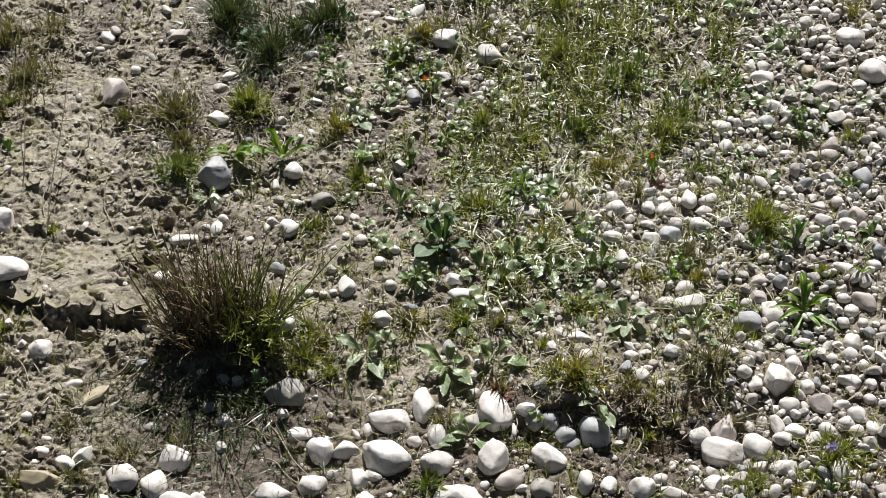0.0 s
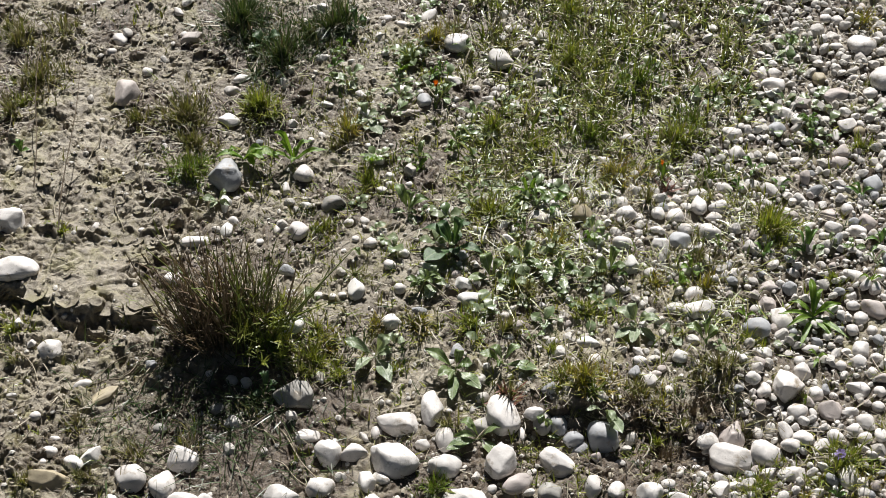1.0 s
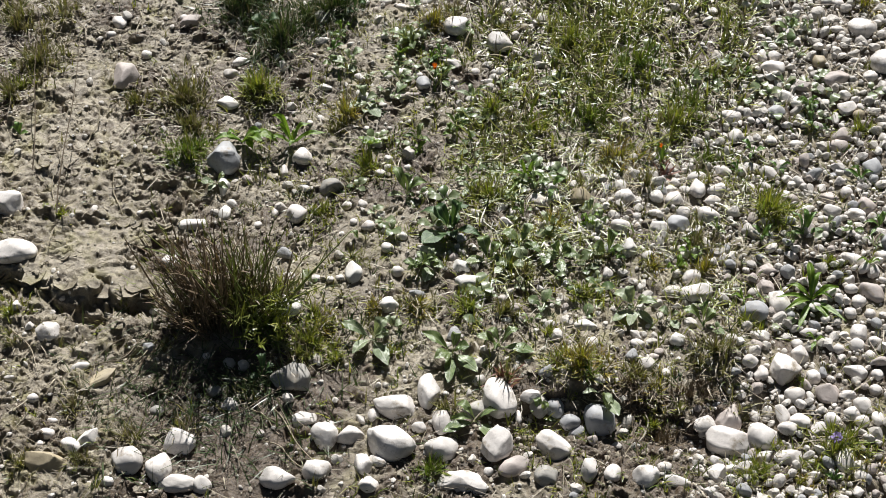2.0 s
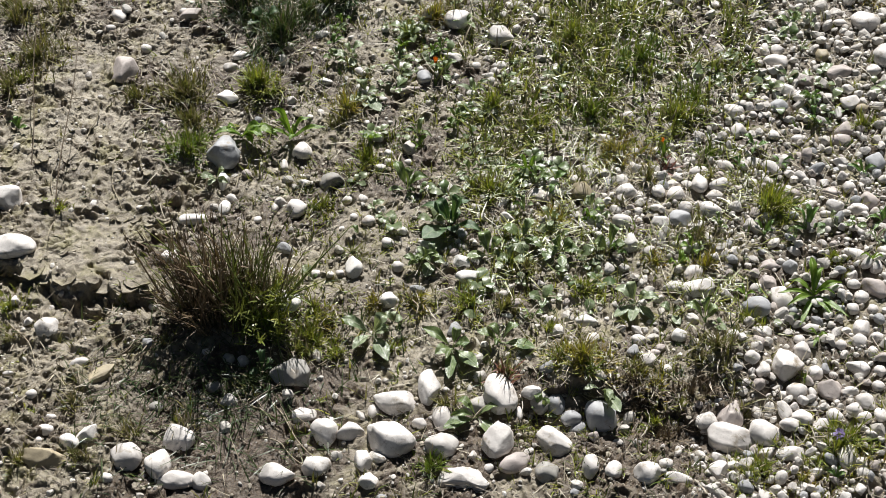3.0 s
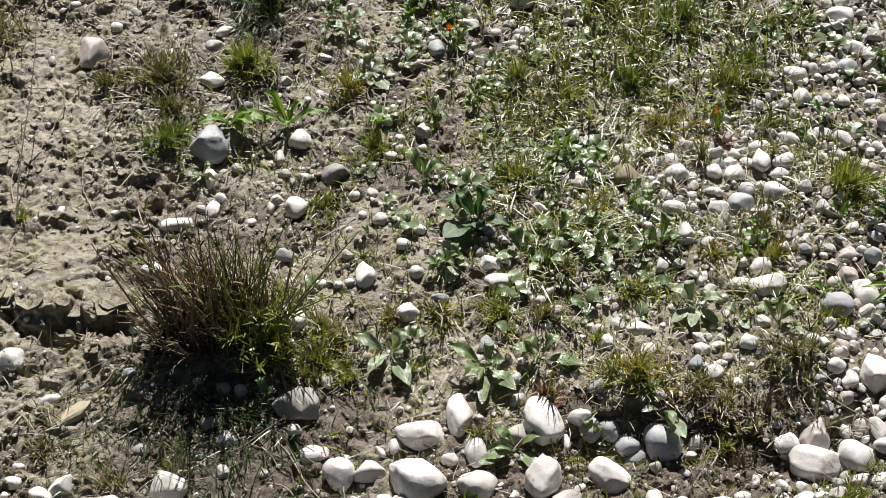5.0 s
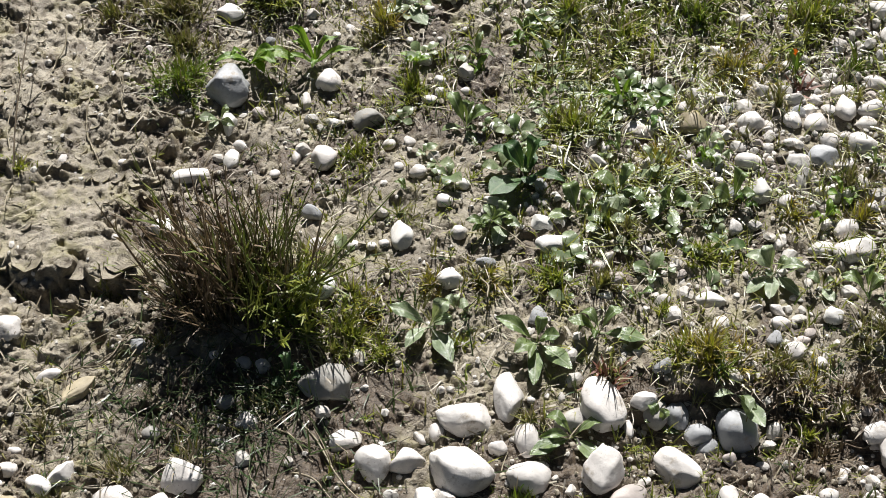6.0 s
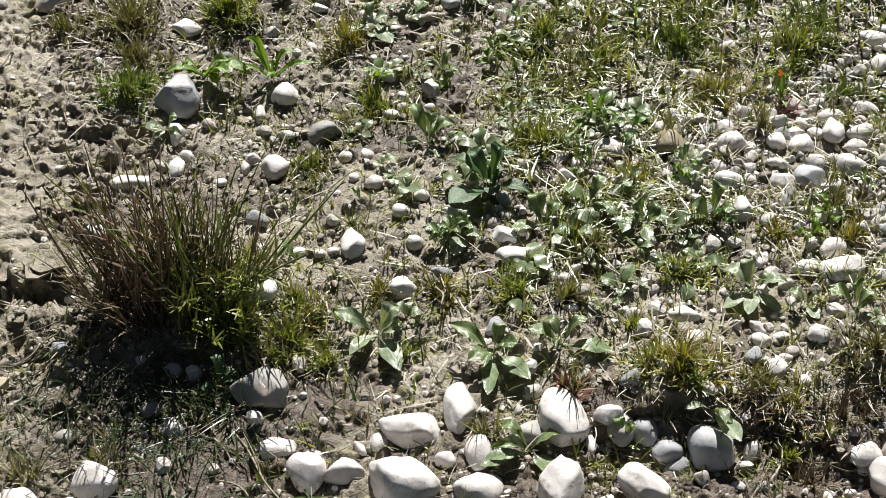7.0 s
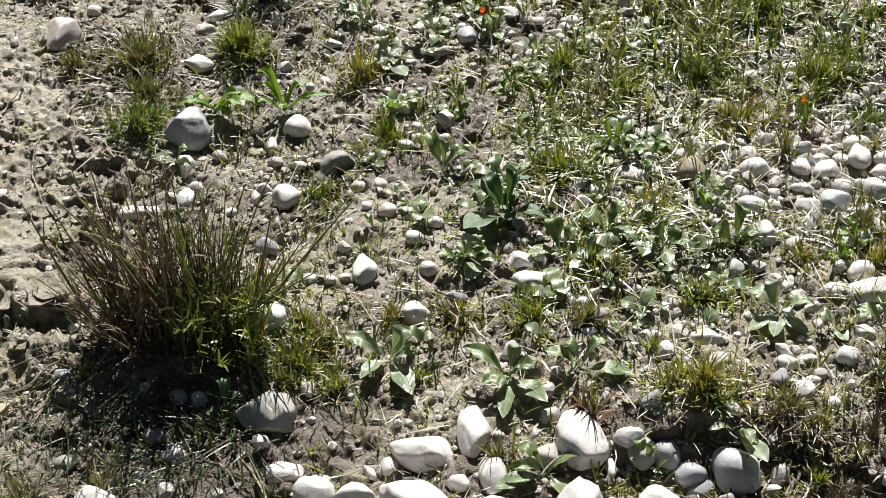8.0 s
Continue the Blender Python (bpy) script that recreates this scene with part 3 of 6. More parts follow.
river_stone(0.482, 0.404, 0.0111, 0.0071, 0.0056, -90, "rosy", "rounded")
river_stone(-0.330, 0.099, 0.0335, 0.0281, 0.0193, 0, "pale", "rounded")
river_stone(-0.311, 0.040, 0.0438, 0.0270, 0.0188, 0, "pale", "rounded")
river_stone(-0.159, 0.086, 0.0265, 0.0144, 0.0101, 12, "pale", "rounded")
river_stone(-0.139, 0.165, 0.0353, 0.0324, 0.0242, -90, "bluish", "angular")
river_stone(-0.136, 0.133, 0.0225, 0.0113, 0.0090, -84, "white", "angular")
river_stone(-0.132, 0.099, 0.0175, 0.0111, 0.0089, -90, "white", "rounded")
river_stone(-0.127, 0.114, 0.0131, 0.0084, 0.0061, -38, "pale", "rounded")
river_stone(-0.209, 0.100, 0.0067, 0.0059, 0.0041, 0, "pale", "rounded")
river_stone(-0.173, 0.040, 0.0169, 0.0147, 0.0103, 0, "pale", "rounded")
river_stone(-0.066, 0.096, 0.0224, 0.0182, 0.0145, -90, "pale", "rounded")
river_stone(-0.086, 0.099, 0.0113, 0.0071, 0.0057, -90, "pale", "rounded")
river_stone(-0.066, -0.019, 0.0288, 0.0247, 0.0177, 0, "white", "rounded")
river_stone(-0.180, -0.012, 0.0118, 0.0065, 0.0047, -14, "pale", "angular")
river_stone(-0.083, 0.152, 0.0144, 0.0083, 0.0066, -84, "pale", "rounded")
river_stone(-0.100, 0.084, 0.0080, 0.0080, 0.0056, 0, "pale", "rounded")
river_stone(-0.116, 0.144, 0.0107, 0.0103, 0.0074, -90, "rosy", "angular")
river_stone(-0.067, 0.169, 0.0194, 0.0187, 0.0133, -90, "pale", "rounded")
river_stone(-0.037, 0.131, 0.0235, 0.0188, 0.0131, 0, "grey", "angular")
river_stone(-0.062, 0.130, 0.0135, 0.0082, 0.0057, -16, "white", "angular")
river_stone(-0.022, 0.109, 0.0101, 0.0081, 0.0057, 0, "pale", "rounded")
river_stone(-0.010, 0.024, 0.0219, 0.0156, 0.0125, -90, "white", "rounded")
river_stone(-0.043, 0.019, 0.0097, 0.0077, 0.0055, 0, "pale", "rounded")
river_stone(-0.030, 0.017, 0.0068, 0.0065, 0.0047, 0, "pale", "rounded")
river_stone(-0.022, 0.019, 0.0078, 0.0066, 0.0047, 0, "pale", "rounded")
river_stone(0.022, -0.008, 0.0177, 0.0166, 0.0119, 0, "white", "angular")
river_stone(-0.014, 0.086, 0.0070, 0.0069, 0.0048, 0, "pale", "rounded")
river_stone(0.090, 0.016, 0.0252, 0.0146, 0.0104, 7, "white", "angular")
river_stone(0.120, -0.004, 0.0096, 0.0075, 0.0054, 0, "pale", "rounded")
river_stone(0.110, 0.005, 0.0067, 0.0054, 0.0038, 0, "pale", "rounded")
river_stone(0.151, 0.113, 0.0235, 0.0149, 0.0105, -16, "pale", "rounded")
river_stone(0.166, 0.118, 0.0154, 0.0104, 0.0073, -16, "pale", "rounded")
river_stone(0.189, 0.118, 0.0209, 0.0203, 0.0146, -90, "ochre", "rounded")
river_stone(0.169, 0.106, 0.0121, 0.0069, 0.0048, 0, "pale", "rounded")
river_stone(0.164, 0.141, 0.0153, 0.0106, 0.0074, 0, "white", "angular")
river_stone(0.122, -0.027, 0.0095, 0.0063, 0.0046, 0, "white", "angular")
river_stone(0.027, 0.028, 0.0127, 0.0109, 0.0078, 0, "pale", "rounded")
river_stone(0.006, 0.147, 0.0113, 0.0083, 0.0057, 0, "pale", "rounded")
river_stone(0.032, 0.155, 0.0082, 0.0071, 0.0049, 0, "pale", "rounded")
river_stone(0.067, 0.120, 0.0132, 0.0128, 0.0089, 0, "white", "angular")
river_stone(0.128, 0.097, 0.0112, 0.0065, 0.0052, -90, "pale", "rounded")
river_stone(0.095, 0.036, 0.0088, 0.0077, 0.0055, 0, "pale", "rounded")
river_stone(0.130, 0.016, 0.0058, 0.0054, 0.0039, 0, "pale", "rounded")
river_stone(0.083, 0.035, 0.0146, 0.0121, 0.0086, 0, "white", "angular")
river_stone(0.014, 0.155, 0.0082, 0.0071, 0.0049, 0, "pale", "rounded")
river_stone(-0.001, 0.080, 0.0131, 0.0112, 0.0080, 22, "pale", "rounded")
river_stone(0.018, 0.053, 0.0119, 0.0099, 0.0071, -20, "pale", "rounded")
river_stone(0.030, 0.068, 0.0099, 0.0090, 0.0064, 0, "pale", "angular")
river_stone(0.229, 0.117, 0.0193, 0.0163, 0.0114, 0, "pale", "rounded")
river_stone(0.258, 0.117, 0.0140, 0.0123, 0.0090, -50, "pale", "rounded")
river_stone(0.273, 0.115, 0.0163, 0.0152, 0.0106, 0, "pale", "rounded")
river_stone(0.295, 0.126, 0.0229, 0.0143, 0.0114, -87, "pale", "rounded")
river_stone(0.314, 0.127, 0.0228, 0.0153, 0.0107, 16, "pale", "rounded")
river_stone(0.320, 0.153, 0.0176, 0.0120, 0.0083, 0, "pale", "rounded")
river_stone(0.296, 0.144, 0.0175, 0.0107, 0.0074, 0, "pale", "rounded")
river_stone(0.344, 0.157, 0.0229, 0.0120, 0.0083, -5, "pale", "rounded")
river_stone(0.363, 0.148, 0.0207, 0.0129, 0.0091, -31, "pale", "rounded")
river_stone(0.280, 0.098, 0.0138, 0.0131, 0.0097, -90, "pale", "rounded")
river_stone(0.275, 0.084, 0.0220, 0.0194, 0.0136, 0, "bluish", "angular")
river_stone(0.258, 0.081, 0.0182, 0.0124, 0.0088, -16, "pale", "rounded")
river_stone(0.224, 0.082, 0.0190, 0.0136, 0.0096, -8, "pale", "rounded")
river_stone(0.219, 0.096, 0.0120, 0.0091, 0.0064, 0, "pale", "angular")
river_stone(0.303, 0.095, 0.0202, 0.0173, 0.0121, 0, "pale", "rounded")
river_stone(0.239, 0.095, 0.0090, 0.0080, 0.0056, 0, "pale", "rounded")
river_stone(0.239, 0.084, 0.0068, 0.0060, 0.0048, -90, "pale", "rounded")
river_stone(0.254, 0.097, 0.0101, 0.0069, 0.0048, 0, "pale", "rounded")
river_stone(0.289, 0.077, 0.0180, 0.0114, 0.0080, 0, "pale", "angular")
river_stone(0.229, 0.057, 0.0205, 0.0168, 0.0134, -90, "white", "angular")
river_stone(0.246, 0.047, 0.0118, 0.0111, 0.0079, 0, "pale", "angular")
river_stone(0.308, 0.114, 0.0153, 0.0117, 0.0082, 0, "pale", "rounded")
river_stone(0.444, 0.107, 0.0179, 0.0175, 0.0124, -90, "rosy", "angular")
river_stone(0.432, 0.096, 0.0197, 0.0117, 0.0082, -16, "pale", "rounded")
river_stone(0.456, 0.154, 0.0209, 0.0179, 0.0143, -90, "bluish", "rounded")
river_stone(0.411, 0.115, 0.0175, 0.0131, 0.0091, 0, "rosy", "rounded")
river_stone(0.412, 0.099, 0.0164, 0.0142, 0.0098, 0, "pale", "rounded")
river_stone(0.391, 0.103, 0.0145, 0.0105, 0.0074, 17, "white", "rounded")
river_stone(0.428, 0.122, 0.0120, 0.0114, 0.0083, -90, "pale", "rounded")
river_stone(0.404, 0.091, 0.0112, 0.0070, 0.0049, 0, "pale", "rounded")
river_stone(0.329, 0.106, 0.0122, 0.0082, 0.0057, 0, "pale", "rounded")
river_stone(0.447, 0.093, 0.0102, 0.0095, 0.0066, 0, "pale", "rounded")
river_stone(0.421, 0.039, 0.0209, 0.0111, 0.0080, -28, "pale", "rounded")
river_stone(0.448, 0.046, 0.0131, 0.0115, 0.0080, 0, "pale", "rounded")
river_stone(0.285, 0.004, 0.0282, 0.0196, 0.0140, 8, "pale", "rounded")
river_stone(0.283, 0.024, 0.0210, 0.0147, 0.0109, 44, "pale", "rounded")
river_stone(0.264, 0.008, 0.0174, 0.0109, 0.0078, 0, "pale", "rounded")
river_stone(0.332, -0.018, 0.0244, 0.0224, 0.0162, -27, "bluish", "rounded")
river_stone(0.355, -0.004, 0.0278, 0.0176, 0.0140, -77, "pale", "rounded")
river_stone(0.335, 0.009, 0.0117, 0.0088, 0.0062, 0, "pale", "rounded")
river_stone(0.344, 0.013, 0.0166, 0.0143, 0.0102, 0, "rosy", "angular")
river_stone(0.362, -0.018, 0.0108, 0.0097, 0.0077, -90, "bluish", "rounded")
river_stone(0.434, 0.003, 0.0245, 0.0160, 0.0119, -43, "rosy", "rounded")
river_stone(0.421, -0.007, 0.0133, 0.0128, 0.0094, -90, "pale", "rounded")
river_stone(0.412, -0.020, 0.0110, 0.0107, 0.0078, -90, "pale", "rounded")
river_stone(0.429, -0.020, 0.0099, 0.0098, 0.0070, -90, "pale", "rounded")
river_stone(0.416, 0.006, 0.0118, 0.0100, 0.0071, 0, "pale", "rounded")
river_stone(0.348, 0.035, 0.0177, 0.0134, 0.0095, 0, "rosy", "angular")
river_stone(0.313, 0.031, 0.0079, 0.0067, 0.0047, 0, "pale", "rounded")
river_stone(0.306, 0.051, 0.0227, 0.0112, 0.0079, 0, "grey", "angular")
river_stone(0.203, 0.011, 0.0079, 0.0058, 0.0046, -90, "pale", "rounded")
river_stone(0.211, 0.016, 0.0093, 0.0058, 0.0046, -90, "pale", "rounded")
river_stone(0.271, 0.056, 0.0129, 0.0078, 0.0055, 0, "pale", "rounded")
river_stone(-0.267, -0.043, 0.0209, 0.0191, 0.0136, 0, "pale", "rounded")
river_stone(-0.233, -0.078, 0.0166, 0.0093, 0.0069, 33, "pale", "rounded")
river_stone(-0.215, -0.088, 0.0310, 0.0131, 0.0099, 43, "ochre", "angular")
river_stone(-0.267, -0.110, 0.0095, 0.0095, 0.0068, 0, "pale", "rounded")
river_stone(-0.249, -0.145, 0.0126, 0.0102, 0.0075, 0, "pale", "rounded")
river_stone(-0.215, -0.150, 0.0221, 0.0168, 0.0126, 36, "pale", "angular")
river_stone(-0.227, -0.158, 0.0182, 0.0118, 0.0089, -33, "pale", "rounded")
river_stone(-0.244, -0.173, 0.0332, 0.0212, 0.0155, 0, "ochre", "angular")
river_stone(-0.180, -0.170, 0.0265, 0.0239, 0.0175, 0, "pale", "rounded")
river_stone(-0.154, -0.177, 0.0286, 0.0201, 0.0160, -76, "pale", "rounded")
river_stone(-0.140, -0.150, 0.0256, 0.0239, 0.0175, 0, "pale", "angular")
river_stone(-0.138, -0.191, 0.0324, 0.0165, 0.0122, 0, "pale", "rounded")
river_stone(-0.118, -0.192, 0.0156, 0.0142, 0.0108, -41, "pale", "rounded")
river_stone(-0.058, -0.186, 0.0286, 0.0202, 0.0150, 0, "pale", "angular")
river_stone(-0.193, -0.190, 0.0118, 0.0089, 0.0065, 0, "pale", "rounded")
river_stone(-0.120, -0.092, 0.0140, 0.0112, 0.0082, 0, "grey", "rounded")
# Grey tone stands in for the tuft's shade on this slab
river_stone(-0.056, -0.088, 0.0335, 0.0245, 0.0179, -8, "grey", "angular")
river_stone(-0.123, -0.123, 0.0092, 0.0050, 0.0037, 0, "grey", "rounded")
river_stone(-0.164, -0.119, 0.0121, 0.0092, 0.0067, 0, "grey", "rounded")
river_stone(-0.291, -0.088, 0.0096, 0.0054, 0.0038, 0, "pale", "rounded")
river_stone(-0.248, -0.130, 0.0094, 0.0062, 0.0045, 0, "pale", "rounded")
river_stone(-0.253, -0.155, 0.0065, 0.0061, 0.0045, 0, "pale", "rounded")
river_stone(-0.042, -0.127, 0.0202, 0.0149, 0.0110, 15, "pale", "angular")
river_stone(-0.024, -0.146, 0.0258, 0.0227, 0.0181, -90, "pale", "angular")
river_stone(-0.003, -0.141, 0.0226, 0.0196, 0.0145, 0, "pale", "angular")
river_stone(0.009, -0.171, 0.0212, 0.0143, 0.0114, -83, "pale", "rounded")
river_stone(0.032, -0.114, 0.0375, 0.0239, 0.0175, -7, "pale", "rounded")
river_stone(0.030, -0.152, 0.0415, 0.0322, 0.0238, -7, "pale", "rounded")
river_stone(0.014, -0.123, 0.0134, 0.0092, 0.0073, 76, "pale", "rounded")
river_stone(0.004, -0.126, 0.0109, 0.0057, 0.0044, -48, "pale", "rounded")
river_stone(0.052, -0.136, 0.0116, 0.0106, 0.0080, -42, "pale", "angular")
river_stone(-0.028, -0.179, 0.0233, 0.0193, 0.0143, 0, "pale", "rounded")
river_stone(0.014, -0.191, 0.0159, 0.0143, 0.0106, 0, "pale", "rounded")
river_stone(0.059, -0.100, 0.0347, 0.0193, 0.0154, -86, "pale", "rounded")
river_stone(0.070, -0.131, 0.0240, 0.0154, 0.0123, -86, "pale", "rounded")
river_stone(0.070, -0.155, 0.0269, 0.0252, 0.0187, 0, "pale", "angular")
river_stone(0.116, -0.107, 0.0373, 0.0276, 0.0220, -80, "pale", "rounded")
river_stone(0.098, -0.117, 0.0233, 0.0147, 0.0109, 26, "grey", "rounded")
river_stone(0.116, -0.152, 0.0346, 0.0247, 0.0194, 64, "pale", "angular")
river_stone(0.132, -0.122, 0.0129, 0.0059, 0.0047, -86, "pale", "rounded")
river_stone(0.142, -0.106, 0.0174, 0.0130, 0.0095, 0, "pale", "angular")
# Next three: grey and bluish tones carry the bank's shade in their colour
river_stone(0.149, -0.112, 0.0215, 0.0164, 0.0131, 84, "grey", "rounded")
river_stone(0.162, -0.114, 0.0183, 0.0146, 0.0116, -90, "bluish", "rounded")
river_stone(0.174, -0.126, 0.0172, 0.0167, 0.0123, 0, "bluish", "rounded")
river_stone(0.160, -0.150, 0.0324, 0.0228, 0.0172, -33, "pale", "rounded")
river_stone(0.128, -0.171, 0.0285, 0.0170, 0.0128, 31, "rosy", "rounded")
river_stone(0.154, -0.179, 0.0195, 0.0182, 0.0135, 0, "grey", "rounded")
river_stone(0.108, -0.178, 0.0080, 0.0077, 0.0057, 0, "pale", "rounded")
river_stone(0.089, -0.188, 0.0409, 0.0190, 0.0142, -10, "pale", "angular")
river_stone(0.073, -0.102, 0.0055, 0.0050, 0.0037, 0, "pale", "rounded")
# Bluish tone again paints in the bank's shade
river_stone(0.198, -0.123, 0.0277, 0.0263, 0.0203, -90, "bluish", "rounded")
river_stone(0.352, -0.077, 0.0306, 0.0264, 0.0211, -90, "pale", "angular")
river_stone(0.366, -0.060, 0.0172, 0.0143, 0.0114, -86, "pale", "rounded")
river_stone(0.302, -0.122, 0.0301, 0.0235, 0.0183, 64, "rosy", "angular")
river_stone(0.282, -0.127, 0.0183, 0.0149, 0.0110, 8, "pale", "rounded")
river_stone(0.301, -0.142, 0.0401, 0.0265, 0.0196, -14, "pale", "rounded")
river_stone(0.328, -0.140, 0.0266, 0.0246, 0.0182, -24, "pale", "rounded")
river_stone(0.282, -0.132, 0.0100, 0.0089, 0.0065, 0, "pale", "rounded")
river_stone(0.357, -0.103, 0.0179, 0.0163, 0.0119, 23, "pale", "rounded")
river_stone(0.358, -0.129, 0.0185, 0.0141, 0.0103, -8, "pale", "rounded")
river_stone(0.345, -0.123, 0.0207, 0.0111, 0.0089, -79, "pale", "rounded")
river_stone(0.347, -0.135, 0.0165, 0.0130, 0.0095, 0, "pale", "rounded")
river_stone(0.383, -0.102, 0.0207, 0.0197, 0.0150, -90, "rosy", "angular")
river_stone(0.408, -0.080, 0.0201, 0.0157, 0.0114, -16, "pale", "angular")
river_stone(0.399, -0.103, 0.0141, 0.0093, 0.0068, 0, "pale", "rounded")
river_stone(0.410, -0.115, 0.0176, 0.0131, 0.0097, -36, "pale", "rounded")
river_stone(0.372, -0.135, 0.0180, 0.0109, 0.0081, 27, "pale", "rounded")
river_stone(0.384, -0.127, 0.0139, 0.0132, 0.0096, 0, "pale", "rounded")
river_stone(0.389, -0.165, 0.0241, 0.0164, 0.0131, 87, "pale", "rounded")
river_stone(0.345, -0.161, 0.0227, 0.0119, 0.0087, 0, "pale", "angular")
river_stone(0.327, -0.160, 0.0164, 0.0098, 0.0072, 13, "pale", "rounded")
river_stone(0.374, -0.084, 0.0148, 0.0123, 0.0098, 82, "pale", "rounded")
river_stone(0.345, -0.105, 0.0082, 0.0074, 0.0059, -90, "pale", "rounded")
river_stone(0.323, -0.073, 0.0141, 0.0125, 0.0091, 0, "pale", "rounded")
river_stone(0.331, -0.082, 0.0148, 0.0122, 0.0098, -90, "pale", "rounded")
river_stone(0.416, -0.041, 0.0152, 0.0145, 0.0108, -90, "pale", "rounded")
river_stone(0.413, -0.054, 0.0129, 0.0125, 0.0092, -90, "pale", "rounded")
river_stone(0.398, -0.056, 0.0096, 0.0096, 0.0069, -90, "pale", "rounded")
river_stone(0.365, -0.048, 0.0095, 0.0085, 0.0061, 0, "pale", "rounded")
river_stone(0.266, -0.045, 0.0142, 0.0136, 0.0098, 0, "white", "angular")
river_stone(0.232, -0.049, 0.0132, 0.0104, 0.0075, 0, "pale", "rounded")
river_stone(0.245, -0.061, 0.0094, 0.0072, 0.0052, 0, "rosy", "rounded")
river_stone(0.238, -0.070, 0.0168, 0.0133, 0.0097, 0, "pale", "rounded")
river_stone(0.203, -0.075, 0.0121, 0.0082, 0.0060, 0, "pale", "rounded")
river_stone(0.232, -0.182, 0.0223, 0.0192, 0.0142, 0, "pale", "rounded")
river_stone(0.206, -0.178, 0.0175, 0.0135, 0.0107, 70, "pale", "rounded")
river_stone(0.256, -0.184, 0.0223, 0.0105, 0.0078, -6, "pale", "rounded")
river_stone(0.289, -0.174, 0.0165, 0.0152, 0.0115, 42, "pale", "angular")
river_stone(0.272, -0.148, 0.0072, 0.0059, 0.0043, 0, "pale", "rounded")
river_stone(0.247, -0.171, 0.0116, 0.0097, 0.0072, 0, "pale", "rounded")
river_stone(0.260, -0.151, 0.0081, 0.0068, 0.0050, 0, "pale", "rounded")
river_stone(0.188, -0.175, 0.0213, 0.0134, 0.0107, 83, "pale", "rounded")
river_stone(0.334, -0.044, 0.0172, 0.0106, 0.0076, -7, "pale", "rounded")
river_stone(0.422, -0.065, 0.0107, 0.0096, 0.0077, -90, "pale", "rounded")
river_stone(0.425, -0.085, 0.0106, 0.0095, 0.0076, -90, "pale", "rounded")
river_stone(0.369, -0.104, 0.0111, 0.0065, 0.0052, -90, "pale", "rounded")
river_stone(0.400, -0.122, 0.0131, 0.0123, 0.0089, 0, "pale", "rounded")
river_stone(0.407, -0.129, 0.0123, 0.0121, 0.0089, -90, "pale", "rounded")
river_stone(0.420, -0.127, 0.0139, 0.0103, 0.0082, -90, "pale", "rounded")
river_stone(0.428, -0.050, 0.0116, 0.0108, 0.0077, 0, "pale", "rounded")
river_stone(0.399, -0.180, 0.0109, 0.0099, 0.0073, 0, "pale", "rounded")
river_stone(0.422, -0.099, 0.0113, 0.0104, 0.0075, 0, "pale", "rounded")
river_stone(0.190, -0.032, 0.0218, 0.0131, 0.0095, -7, "white", "angular")
river_stone(0.376, -0.037, 0.0163, 0.0096, 0.0069, 0, "pale", "rounded")

# ---- broad-leaved weeds ----
def leaf_mesh(name, kind, fold, droop, seed, material):
    """A leaf of length 1 along x and width 1 that rises from its stalk, then lies flat with a wavy rim and a drooping tip."""
    rows, cols = 14, 6
    v, f = [], []
    for i in range(rows + 1):
        t = i / rows
        if kind == "ovate":
            w = 0.04 + 0.46 * math.sin(math.pi * ((t - 0.16) / 0.84) ** 1.0) ** 0.85 if t > 0.16 else 0.04
        else:
            w = 0.06 + 0.44 * math.sin(math.pi * t ** 0.85)
        w *= 1 + 0.10 * math.sin(11 * t + seed)
        if i == rows:
            w = 0.02
        for j in range(cols + 1):
            q = j / cols * 2 - 1
            wave = 0.05 * math.sin(10 * t + 3 * q + seed) * abs(q) + 0.02 * math.sin(23 * t + seed * 2) * abs(q)
            rise = math.sin(min(1, t / 0.72) * math.pi / 2) - droop * max(0, t - 0.4) ** 2 * 2.4
            v.append((t, w * q + 0.05 * math.sin(2.5 * t + seed) * t, rise + fold * abs(q) * w + wave))
    for i in range(rows):
        for j in range(cols):
            a = i * (cols + 1) + j
            f.append((a, a + 1, a + cols + 2, a + cols + 1))
    return mesh_from(name, v, f, material)


LEAVES = {}
for kind in ("ovate", "lance"):
    for tone in LEAF:
        LEAVES[kind, tone] = [leaf_mesh("leaf", kind, fo, dr, 1.7 * k, LEAF[tone]) for k, (fo, dr) in enumerate(((0.16, 0.15), (0.35, 0.3), (0.05, 0.45), (0.22, 0.05)))]
LEAF_WORDS = {"dark": "dark green", "mid": "mid-green", "pale": "grey-green", "green": "fresh green", "bright": "bright green"}


